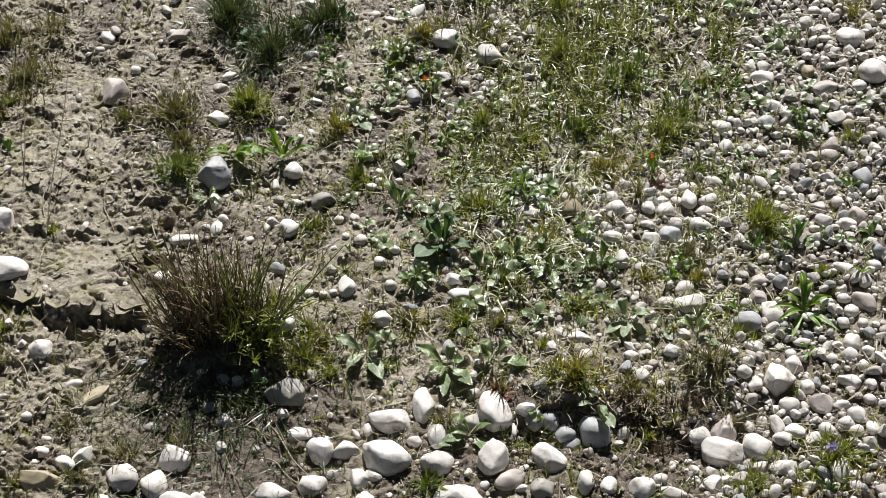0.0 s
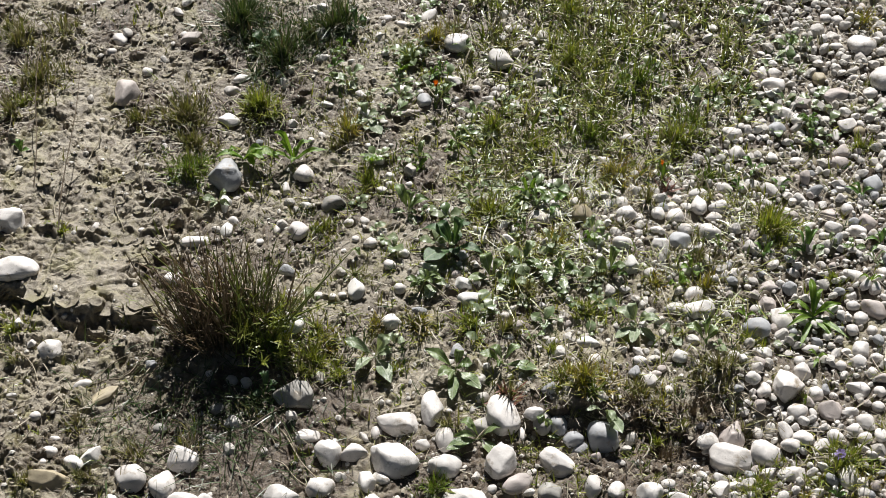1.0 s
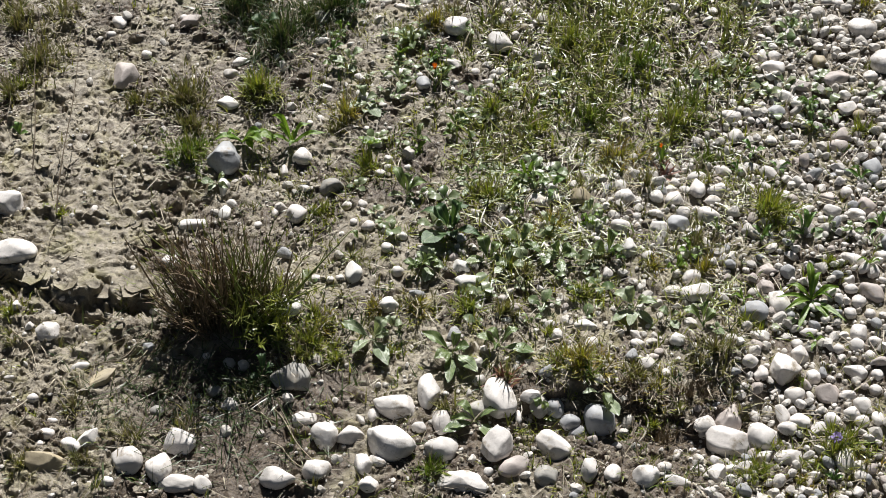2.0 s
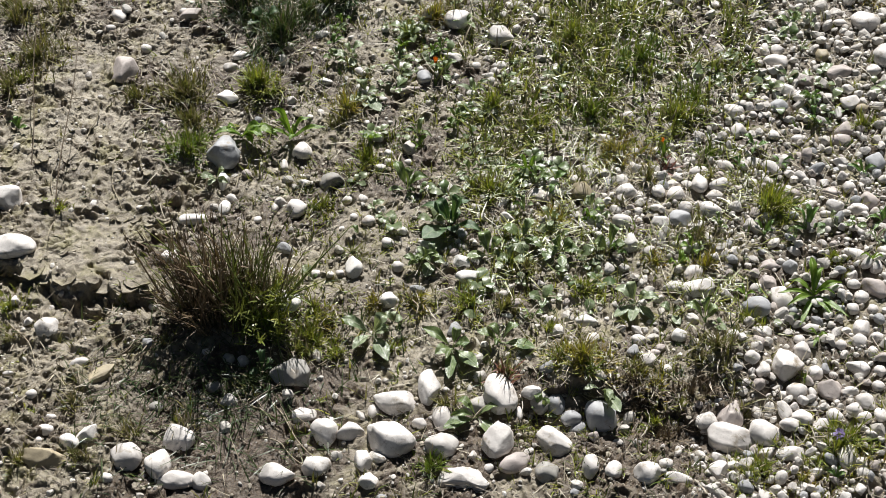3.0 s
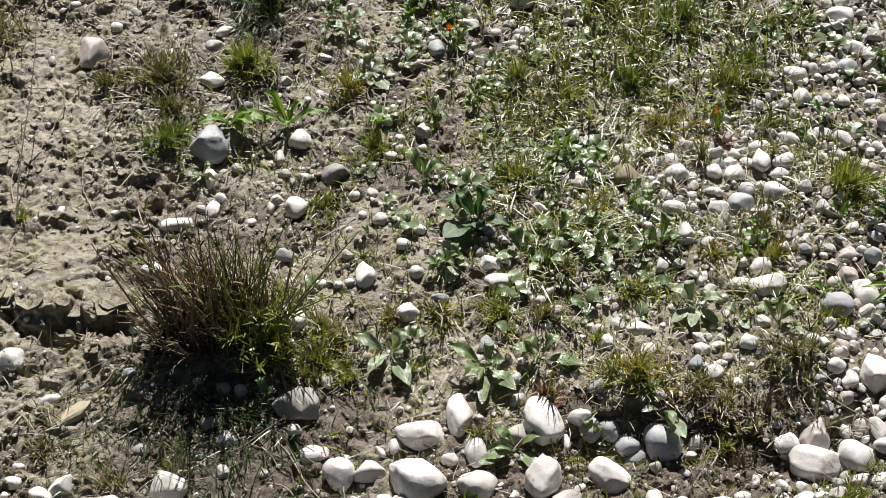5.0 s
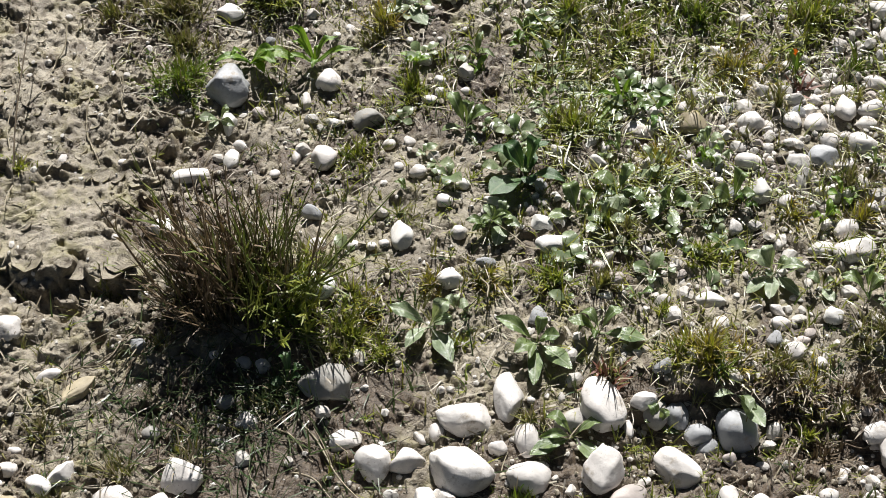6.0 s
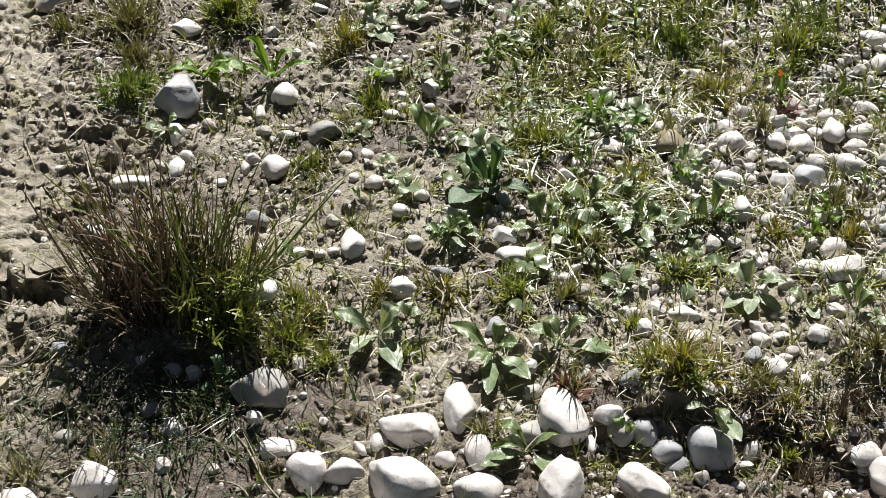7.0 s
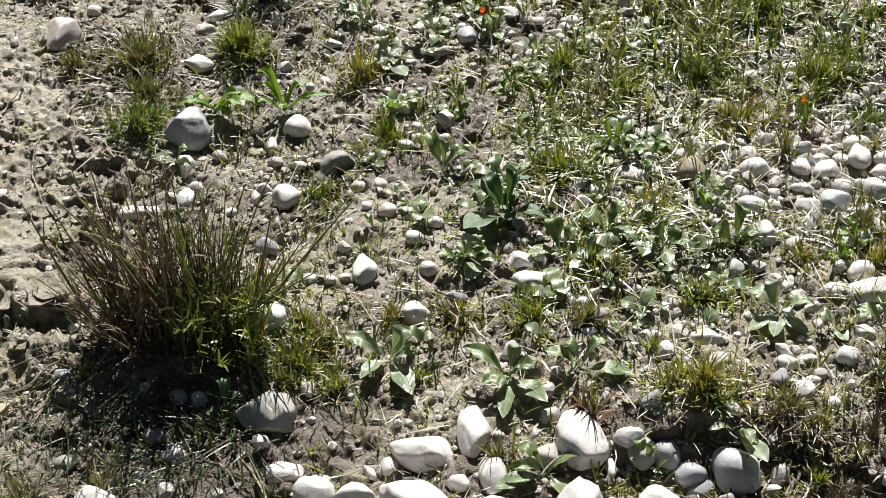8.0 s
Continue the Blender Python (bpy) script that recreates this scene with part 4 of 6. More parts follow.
def broadleaf(x, y, kind, tone, leaves):
    form = "low rosette weed with oval leaves" if kind == "ovate" else "weed with narrow pointed leaves"
    bed = "in stony earth" if x > 0 else "in dried mud"
    plant = thing("rosette_weed" if kind == "ovate" else "narrow_leaf_weed", x, y, f"{LEAF_WORDS[tone]} {form} {bed}", "weed", "broad-leaved weeds", 0.002)
    extra = [(rng.uniform(0, 360), rng.uniform(0.4, 0.7) * leaves[0][1], 0.5 * leaves[0][2], rng.uniform(0.004, 0.014)) for _ in range(2)]
    for az, reach, width, rise in leaves + extra:
        ob = part("leaf", LEAVES[kind, tone][int(rng.integers(4))], plant)
        ob.matrix_basis = (Matrix.Translation((0, 0, 0.003)) @ Matrix.Rotation(radians(az), 4, "Z") @ Matrix.Rotation(radians(rng.uniform(-8, 4)), 4, "Y")
                           @ Matrix.Rotation(radians(rng.normal(0, 9)), 4, "X") @ Matrix.Diagonal((max(reach, 0.008) * 1.05, width * (0.88 if kind == "ovate" else 0.68), max(rise, 0.004) * (1.0 if kind == "ovate" else 0.8), 1)))
    return plant


broadleaf(0.073, 0.071, "ovate", "dark", [(-136, 0.032, 0.023, 0.009), (59, 0.015, 0.010, 0.030), (160, 0.029, 0.013, 0.019), (132, 0.022, 0.011, 0.026), (-22, 0.027, 0.011, 0.011), (27, 0.022, 0.009, 0.022)])
broadleaf(0.009, -0.045, "ovate", "pale", [(155, 0.026, 0.011, 0.013), (51, 0.016, 0.012, 0.019), (-63, 0.032, 0.014, 0.006), (-124, 0.023, 0.011, 0.007), (6, 0.014, 0.008, 0.012)])
broadleaf(0.077, -0.061, "ovate", "mid", [(154, 0.028, 0.011, 0.012), (-138, 0.019, 0.012, 0.009), (-10, 0.015, 0.011, 0.015), (-94, 0.033, 0.011, 0.004), (-47, 0.031, 0.014, 0.003), (84, 0.011, 0.009, 0.019)])
broadleaf(0.117, -0.055, "ovate", "mid", [(169, 0.020, 0.010, 0.011), (-21, 0.029, 0.013, 0.006), (28, 0.017, 0.009, 0.015), (149, 0.015, 0.009, 0.015)])
broadleaf(0.098, -0.128, "ovate", "mid", [(10, 0.022, 0.010, 0.011), (-150, 0.030, 0.012, 0.007), (-51, 0.023, 0.012, 0.004), (158, 0.018, 0.010, 0.017), (-166, 0.022, 0.007, 0.013)])
broadleaf(0.150, -0.119, "ovate", "mid", [(123, 0.012, 0.008, 0.015), (48, 0.009, 0.007, 0.015), (-25, 0.014, 0.007, 0.004)])
broadleaf(0.199, -0.105, "ovate", "pale", [(-65, 0.029, 0.013, 0.004), (-85, 0.018, 0.007, 0.013)])
broadleaf(0.232, -0.010, "ovate", "pale", [(156, 0.020, 0.012, 0.015), (88, 0.015, 0.010, 0.019), (-11, 0.019, 0.011, 0.011), (-104, 0.023, 0.011, 0.004), (-138, 0.026, 0.010, 0.004), (-51, 0.022, 0.009, 0.004)])
broadleaf(0.382, -0.002, "lance", "bright", [(-143, 0.032, 0.008, 0.012), (158, 0.022, 0.008, 0.017), (90, 0.028, 0.009, 0.026), (16, 0.023, 0.009, 0.015), (-66, 0.026, 0.014, 0.006), (-114, 0.036, 0.008, 0.006), (-51, 0.038, 0.008, 0.006), (59, 0.022, 0.008, 0.022), (-171, 0.031, 0.007, 0.013)])
broadleaf(0.107, 0.041, "ovate", "mid", [(106, 0.018, 0.013, 0.019), (-25, 0.022, 0.010, 0.006), (-165, 0.020, 0.010, 0.006), (56, 0.015, 0.009, 0.013)])
broadleaf(0.056, 0.036, "ovate", "pale", [(-101, 0.022, 0.013, 0.003), (-164, 0.012, 0.008, 0.006), (-31, 0.015, 0.009, 0.007), (61, 0.010, 0.007, 0.011)])
broadleaf(0.032, 0.120, "ovate", "mid", [(14, 0.019, 0.012, 0.015), (115, 0.021, 0.011, 0.019), (-161, 0.017, 0.009, 0.006), (-68, 0.020, 0.009, 0.004), (70, 0.010, 0.009, 0.021)])
broadleaf(0.384, 0.073, "lance", "green", [(138, 0.018, 0.007, 0.017), (50, 0.018, 0.007, 0.018), (94, 0.017, 0.007, 0.022), (6, 0.019, 0.007, 0.009), (-164, 0.017, 0.006, 0.009)])
broadleaf(0.444, 0.143, "lance", "green", [(157, 0.015, 0.007, 0.009), (3, 0.011, 0.007, 0.011), (-49, 0.012, 0.007, 0.004), (161, 0.010, 0.007, 0.015)])
broadleaf(-0.125, 0.190, "lance", "bright", [(-159, 0.026, 0.013, 0.017), (-5, 0.019, 0.014, 0.024), (-14, 0.034, 0.020, 0.026), (-40, 0.026, 0.016, 0.024), (-151, 0.012, 0.010, 0.024), (-60, 0.020, 0.011, 0.014)])
broadleaf(-0.078, 0.188, "lance", "bright", [(143, 0.022, 0.009, 0.036), (23, 0.020, 0.010, 0.022), (3, 0.032, 0.009, 0.016), (163, 0.016, 0.008, 0.024), (-165, 0.024, 0.009, 0.014), (-100, 0.016, 0.008, 0.018)])
broadleaf(-0.012, 0.241, "ovate", "pale", [(-59, 0.028, 0.014, 0.004), (141, 0.006, 0.011, 0.013), (-132, 0.020, 0.009, 0.004), (-8, 0.012, 0.009, 0.011)])
broadleaf(-0.029, 0.291, "ovate", "pale", [(17, 0.015, 0.011, 0.012), (-80, 0.016, 0.010, 0.003), (-169, 0.017, 0.011, 0.006), (143, 0.008, 0.008, 0.011)])
broadleaf(0.141, 0.140, "lance", "bright", [(-158, 0.020, 0.006, 0.015), (43, 0.010, 0.007, 0.019), (128, 0.009, 0.006, 0.022), (-11, 0.015, 0.007, 0.011), (-126, 0.026, 0.005, 0.007)])
broadleaf(0.135, 0.058, "ovate", "mid", [(148, 0.018, 0.012, 0.011), (-32, 0.019, 0.013, 0.007), (53, 0.016, 0.010, 0.015), (-134, 0.015, 0.009, 0.004)])
broadleaf(0.169, 0.046, "ovate", "mid", [(129, 0.008, 0.010, 0.017), (-13, 0.015, 0.011, 0.009), (-85, 0.021, 0.010, 0.004), (32, 0.011, 0.009, 0.013), (-155, 0.017, 0.009, 0.006)])
broadleaf(0.211, 0.050, "ovate", "mid", [(42, 0.010, 0.013, 0.024), (154, 0.012, 0.012, 0.019), (-10, 0.015, 0.009, 0.012), (-165, 0.015, 0.009, 0.006)])
broadleaf(0.198, 0.098, "ovate", "pale", [(11, 0.011, 0.009, 0.009), (180, 0.009, 0.008, 0.007), (-81, 0.017, 0.008, 0.004), (106, 0.006, 0.007, 0.012)])
broadleaf(-0.118, 0.347, "ovate", "dark", [(153, 0.013, 0.015, 0.013), (-1, 0.018, 0.013, 0.015), (-72, 0.027, 0.010, 0.004), (-140, 0.020, 0.010, 0.007)])
broadleaf(-0.027, 0.366, "ovate", "dark", [(140, 0.006, 0.011, 0.022), (-2, 0.011, 0.010, 0.015), (-160, 0.013, 0.009, 0.007)])
broadleaf(-0.333, 0.188, "lance", "green", [(129, 0.009, 0.008, 0.013), (-12, 0.011, 0.007, 0.007)])
broadleaf(-0.143, 0.135, "ovate", "pale", [(180, 0.013, 0.009, 0.007), (17, 0.008, 0.008, 0.011), (-116, 0.012, 0.007, 0.004), (-31, 0.015, 0.007, 0.006)])
broadleaf(0.288, -0.032, "ovate", "mid", [(163, 0.019, 0.010, 0.019), (123, 0.007, 0.010, 0.022), (-40, 0.020, 0.011, 0.004), (22, 0.012, 0.009, 0.013)])
broadleaf(0.072, 0.196, "ovate", "bright", [(129, 0.006, 0.006, 0.012), (-0, 0.011, 0.006, 0.009), (-153, 0.010, 0.005, 0.006)])
broadleaf(0.452, 0.083, "lance", "green", [(-174, 0.014, 0.007, 0.009), (70, 0.007, 0.007, 0.015), (-128, 0.016, 0.006, 0.004)])
# Dark leaf tone puts the hollow's shade into this weed's colour
broadleaf(-0.080, -0.084, "ovate", "dark", [(132, 0.012, 0.010, 0.019), (15, 0.011, 0.008, 0.012), (-166, 0.011, 0.008, 0.007)])
broadleaf(0.265, 0.161, "lance", "bright", [(123, 0.013, 0.005, 0.025), (48, 0.008, 0.005, 0.019), (-80, 0.012, 0.005, 0.004)])
broadleaf(0.347, 0.072, "lance", "green", [(144, 0.010, 0.006, 0.012), (50, 0.010, 0.006, 0.013), (-13, 0.009, 0.006, 0.006)])
broadleaf(0.143, -0.028, "ovate", "mid", [(179, 0.007, 0.006, 0.007), (-7, 0.009, 0.006, 0.009)])
broadleaf(-0.040, 0.338, "ovate", "bright", [(158, 0.006, 0.005, 0.013), (-14, 0.008, 0.005, 0.013), (-74, 0.011, 0.005, 0.004), (-152, 0.011, 0.005, 0.006)])
broadleaf(0.089, 0.141, "ovate", "mid", [(140, 0.007, 0.007, 0.011), (5, 0.008, 0.007, 0.011), (-149, 0.015, 0.006, 0.004)])
broadleaf(0.125, 0.033, "ovate", "pale", [(-140, 0.016, 0.010, 0.004), (-15, 0.013, 0.009, 0.007), (119, 0.006, 0.008, 0.013)])
broadleaf(0.058, 0.307, "lance", "green", [(-119, 0.021, 0.008, 0.006), (-2, 0.006, 0.008, 0.015), (-47, 0.017, 0.008, 0.007)])
broadleaf(0.261, -0.021, "ovate", "pale", [(160, 0.011, 0.009, 0.011), (-64, 0.014, 0.009, 0.004)])
broadleaf(0.080, 0.341, "lance", "mid", [(-162, 0.012, 0.008, 0.011), (-55, 0.018, 0.009, 0.009), (26, 0.006, 0.007, 0.013)])
broadleaf(0.401, 0.341, "lance", "mid", [(178, 0.018, 0.011, 0.011), (29, 0.011, 0.010, 0.013), (-128, 0.022, 0.009, 0.004)])
broadleaf(0.369, 0.386, "ovate", "mid", [(-169, 0.019, 0.013, 0.011), (-51, 0.022, 0.013, 0.007), (-18, 0.007, 0.011, 0.015)])
broadleaf(0.026, -0.033, "ovate", "pale", [(10, 0.007, 0.010, 0.006), (156, 0.006, 0.009, 0.009)])
broadleaf(0.377, -0.185, "lance", "green", [(163, 0.008, 0.005, 0.011), (19, 0.006, 0.005, 0.009)])
broadleaf(0.380, -0.046, "lance", "bright", [(163, 0.009, 0.005, 0.011), (-11, 0.006, 0.005, 0.011), (-110, 0.013, 0.004, 0.004)])
broadleaf(0.324, -0.004, "lance", "bright", [(-177, 0.011, 0.006, 0.012), (-11, 0.006, 0.005, 0.009)])
broadleaf(0.405, 0.082, "ovate", "pale", [(-46, 0.015, 0.010, 0.004), (-127, 0.021, 0.009, 0.004)])
broadleaf(0.435, 0.033, "lance", "bright", [(-171, 0.012, 0.005, 0.013), (-27, 0.006, 0.005, 0.011)])
broadleaf(-0.008, 0.064, "ovate", "mid", [(130, 0.006, 0.006, 0.006)])


def weeds_between(count, ring, seed, tones, kinds):
    """Small weeds grown in at random over a stretch of the plan, clear of the ones above."""
    r = np.random.default_rng(seed)
    xs, ys = [p[0] for p in ring], [p[1] for p in ring]
    done = 0
    while done < count:
        x, y = r.uniform(min(xs), max(xs)), r.uniform(min(ys), max(ys))
        if not inside(x, y, ring) or not free_of_stones(x, y, 0.001) or vnoise(x, y, 0.05, 57) < 0.35:
            continue
        size, turn = r.uniform(0.009, 0.018), r.uniform(0, 360)
        leaves = [(turn + k * 137.5 + r.uniform(-20, 20), size * r.uniform(0.55, 1.0), size * r.uniform(0.34, 0.50), r.uniform(0.003, 0.014)) for k in range(int(r.integers(3, 6)))]
        broadleaf(round(x, 3), round(y, 3), kinds[int(r.integers(len(kinds)))], tones[int(r.integers(len(tones)))], leaves)
        done += 1


weeds_between(15, [(0.03, 0.0), (0.05, 0.13), (0.20, 0.15), (0.30, 0.09), (0.28, 0.01), (0.12, 0.0)], 3, ("mid", "mid", "pale", "green", "bright"), ("ovate", "ovate", "lance"))
weeds_between(15, [(-0.06, 0.13), (-0.05, 0.36), (0.10, 0.36), (0.10, 0.24), (0.04, 0.16)], 4, ("mid", "pale", "green", "bright"), ("ovate", "lance"))
weeds_between(12, [(0.27, -0.02), (0.31, 0.16), (0.36, 0.36), (0.47, 0.36), (0.46, 0.0), (0.36, -0.06)], 5, ("mid", "pale", "green"), ("ovate", "lance"))

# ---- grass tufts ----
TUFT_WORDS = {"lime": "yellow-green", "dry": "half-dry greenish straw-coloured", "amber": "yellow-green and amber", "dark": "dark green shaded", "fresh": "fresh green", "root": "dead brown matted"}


def grass_tuft(x, y, radius, height, count, tone):
    """Many small shoots, each a spray of blades from one foot, over a mat of dead straw."""
    tuft = thing("grass_tuft", x, y, f"{TUFT_WORDS[tone]} tuft of fine grass on dry earth", "grass tuft", "grass tufts", 0.001)
    green, straw = Strands(), Strands()
    base = gz(x, y) - 0.001
    radius = 1.3 * radius
    squash, turn = rng.uniform(0.65, 1.0), rng.uniform(0, math.pi)
    for i in range(max(6, int(count * 0.6))):
        r, a = radius * min(1.25, abs(rng.normal(0, 0.58))), rng.uniform(0, 6.283)
        u, w = r * math.cos(a), r * math.sin(a) * squash
        px, py = u * math.cos(turn) - w * math.sin(turn), u * math.sin(turn) + w * math.cos(turn)
        out = math.atan2(py, px) + rng.normal(0, 0.6)
        tilt = 6 + 34 * r / radius + rng.normal(0, 10)
        tall = height * rng.uniform(0.45, 1.1) * (1.05 - 0.35 * r / radius)
        for k in range(int(rng.integers(4, 9))):
            dry = rng.uniform() < (0.34 if tone in ("dry", "amber") else 0.14)
            jx, jy = rng.normal(0, 0.0009, 2)
            (straw if dry else green).add(px + jx, py + jy, gz(x + px, y + py) - base - 0.001, out + rng.normal(0, 1.2), max(0, tilt + rng.normal(0, 20)), rng.uniform(0, 80),
                                          tall * rng.uniform(0.35, 1.0), rng.uniform(0.0007, 0.0019), 4, sway=rng.normal(0, 0.6))
    for i in range(int(count * 0.35)):
        r, a = radius * 1.1 * math.sqrt(rng.uniform()), rng.uniform(0, 6.283)
        px, py = r * math.cos(a), r * math.sin(a)
        straw.add(px, py, gz(x + px, y + py) - base + rng.uniform(0, 0.003), rng.uniform(0, 6.283), rng.uniform(62, 92), rng.uniform(-10, 25), height * rng.uniform(0.3, 0.8), rng.uniform(0.0005, 0.0011), 3, sway=rng.normal(0, 0.5))
    tagged(part("foliage", green.mesh("foliage", BLADE[tone]), tuft), kind="stuff")
    tagged(part("straw", straw.mesh("straw", BLADE["straw" if tone != "root" else "root"]), tuft, "dry straw blades"), kind="stuff")
    return tuft


grass_tuft(-0.115, 0.253, 0.021, 0.028, 150, "lime")
grass_tuft(-0.174, 0.170, 0.024, 0.022, 190, "fresh")
grass_tuft(-0.176, 0.208, 0.028, 0.024, 120, "dry")
grass_tuft(-0.044, 0.100, 0.015, 0.014, 90, "lime")
grass_tuft(-0.043, -0.054, 0.022, 0.019, 190, "lime")
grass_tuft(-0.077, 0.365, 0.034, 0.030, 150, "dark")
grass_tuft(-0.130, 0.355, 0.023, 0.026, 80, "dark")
grass_tuft(-0.320, 0.364, 0.024, 0.026, 70, "dry")
grass_tuft(-0.353, 0.243, 0.022, 0.026, 80, "dry")
grass_tuft(-0.080, -0.037, 0.013, 0.034, 60, "fresh")
grass_tuft(-0.040, -0.022, 0.012, 0.015, 60, "lime")
grass_tuft(-0.068, -0.053, 0.011, 0.020, 40, "fresh")
grass_tuft(0.183, -0.080, 0.021, 0.022, 230, "amber")
grass_tuft(0.192, -0.090, 0.006, 0.020, 30, "fresh")
grass_tuft(0.358, 0.101, 0.025, 0.032, 200, "lime")
grass_tuft(0.295, -0.063, 0.023, 0.028, 110, "dry")
grass_tuft(0.241, -0.125, 0.012, 0.016, 40, "lime")
grass_tuft(0.050, 0.351, 0.018, 0.024, 110, "amber")
grass_tuft(-0.186, 0.243, 0.030, 0.030, 170, "dry")
grass_tuft(-0.335, 0.295, 0.030, 0.030, 120, "dry")
grass_tuft(0.292, 0.063, 0.028, 0.020, 150, "dry")
grass_tuft(0.107, 0.115, 0.027, 0.024, 150, "lime")
grass_tuft(0.225, 0.165, 0.026, 0.020, 170, "amber")
grass_tuft(0.088, -0.011, 0.020, 0.024, 100, "lime")
grass_tuft(0.011, -0.014, 0.012, 0.014, 70, "amber")
grass_tuft(-0.007, 0.159, 0.021, 0.020, 90, "lime")
grass_tuft(0.185, 0.008, 0.019, 0.022, 80, "lime")
grass_tuft(0.262, -0.118, 0.012, 0.014, 30, "dry")
grass_tuft(0.391, -0.150, 0.026, 0.028, 130, "lime")
grass_tuft(0.319, -0.175, 0.027, 0.020, 140, "lime")
grass_tuft(0.065, -0.177, 0.012, 0.024, 34, "fresh")
grass_tuft(-0.029, 0.224, 0.017, 0.024, 80, "amber")
grass_tuft(0.108, 0.226, 0.020, 0.024, 100, "lime")
grass_tuft(0.283, 0.215, 0.030, 0.028, 120, "lime")
grass_tuft(-0.232, -0.115, 0.020, 0.018, 60, "dry")
grass_tuft(-0.277, 0.085, 0.009, 0.014, 36, "lime")
grass_tuft(-0.368, 0.357, 0.035, 0.034, 120, "dry")
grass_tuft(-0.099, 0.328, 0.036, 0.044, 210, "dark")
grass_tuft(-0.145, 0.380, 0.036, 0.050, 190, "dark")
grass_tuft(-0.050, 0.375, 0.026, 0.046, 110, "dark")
grass_tuft(0.125, 0.032, 0.015, 0.020, 60, "lime")
grass_tuft(0.163, 0.083, 0.018, 0.020, 80, "amber")
grass_tuft(0.121, -0.018, 0.016, 0.020, 60, "dry")
grass_tuft(0.043, -0.010, 0.013, 0.018, 50, "amber")
grass_tuft(-0.032, -0.034, 0.012, 0.016, 50, "amber")
grass_tuft(-0.020, -0.064, 0.012, 0.016, 50, "lime")
grass_tuft(0.293, 0.030, 0.018, 0.018, 70, "amber")
grass_tuft(0.352, -0.186, 0.028, 0.013, 110, "amber")
grass_tuft(0.366, -0.172, 0.022, 0.013, 80, "lime")
grass_tuft(0.402, -0.170, 0.020, 0.016, 70, "amber")
grass_tuft(0.205, -0.078, 0.014, 0.018, 50, "amber")
grass_tuft(0.164, -0.078, 0.012, 0.020, 50, "lime")
grass_tuft(-0.303, -0.021, 0.020, 0.016, 50, "lime")
grass_tuft(-0.165, -0.053, 0.017, 0.018, 26, "dry")
grass_tuft(0.024, 0.322, 0.017, 0.022, 70, "lime")
grass_tuft(0.027, -0.060, 0.012, 0.014, 40, "lime")
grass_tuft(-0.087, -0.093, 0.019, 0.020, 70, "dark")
grass_tuft(0.139, 0.026, 0.019, 0.018, 70, "dry")
grass_tuft(0.224, 0.105, 0.015, 0.014, 40, "dry")
grass_tuft(-0.233, 0.239, 0.021, 0.022, 70, "dry")
grass_tuft(-0.217, -0.171, 0.014, 0.014, 50, "dry")
grass_tuft(-0.294, -0.050, 0.015, 0.014, 30, "dry")
grass_tuft(0.406, 0.035, 0.015, 0.018, 40, "lime")
grass_tuft(0.351, 0.150, 0.021, 0.018, 40, "dry")
grass_tuft(0.327, -0.027, 0.017, 0.020, 60, "lime")
grass_tuft(-0.012, 0.263, 0.016, 0.014, 40, "dry")
grass_tuft(0.160, -0.041, 0.011, 0.016, 36, "lime")
grass_tuft(0.188, 0.391, 0.026, 0.034, 120, "lime")
grass_tuft(0.408, 0.201, 0.013, 0.016, 30, "dry")
grass_tuft(0.453, 0.203, 0.016, 0.020, 50, "lime")
grass_tuft(-0.266, -0.176, 0.019, 0.016, 70, "dry")
grass_tuft(0.364, -0.093, 0.009, 0.014, 24, "fresh")
grass_tuft(-0.033, 0.207, 0.016, 0.016, 60, "dry")
grass_tuft(0.148, 0.207, 0.032, 0.022, 170, "lime")
grass_tuft(0.308, 0.165, 0.018, 0.022, 80, "fresh")
grass_tuft(0.299, 0.237, 0.024, 0.024, 110, "fresh")
grass_tuft(0.482, 0.380, 0.018, 0.022, 70, "amber")
grass_tuft(0.203, 0.217, 0.038, 0.026, 170, "fresh")
grass_tuft(0.251, 0.297, 0.045, 0.030, 190, "fresh")
grass_tuft(-0.205, -0.010, 0.012, 0.016, 40, "dry")
grass_tuft(0.229, -0.083, 0.022, 0.018, 120, "dry")
grass_tuft(0.382, -0.160, 0.019, 0.018, 100, "lime")
grass_tuft(0.251, 0.037, 0.015, 0.016, 60, "amber")
grass_tuft(0.201, 0.042, 0.015, 0.016, 60, "dry")
grass_tuft(-0.345, 0.258, 0.017, 0.016, 60, "lime")
grass_tuft(0.185, 0.323, 0.034, 0.030, 140, "lime")
for tx, ty, tall in ((-0.140, -0.134, 0.030), (-0.178, -0.152, 0.034), (0.078, -0.118, 0.030), (0.122, -0.086, 0.034), (0.312, -0.118, 0.030), (-0.066, 0.000, 0.036),
                    (0.070, 0.362, 0.034), (0.116, 0.342, 0.034), (0.250, 0.135, 0.030), (0.300, 0.140, 0.030), (0.190, 0.132, 0.030), (-0.050, -0.066, 0.030)):
    grass_tuft(tx, ty, 0.016, tall, 22, "dry")
grass_tuft(0.232, -0.105, 0.022, 0.016, 90, "root")
grass_tuft(0.272, -0.100, 0.024, 0.018, 90, "root")
grass_tuft(0.250, -0.140, 0.020, 0.016, 70, "root")
grass_tuft(0.222, -0.094, 0.012, 0.014, 50, "root")
grass_tuft(0.245, -0.090, 0.018, 0.020, 50, "amber")


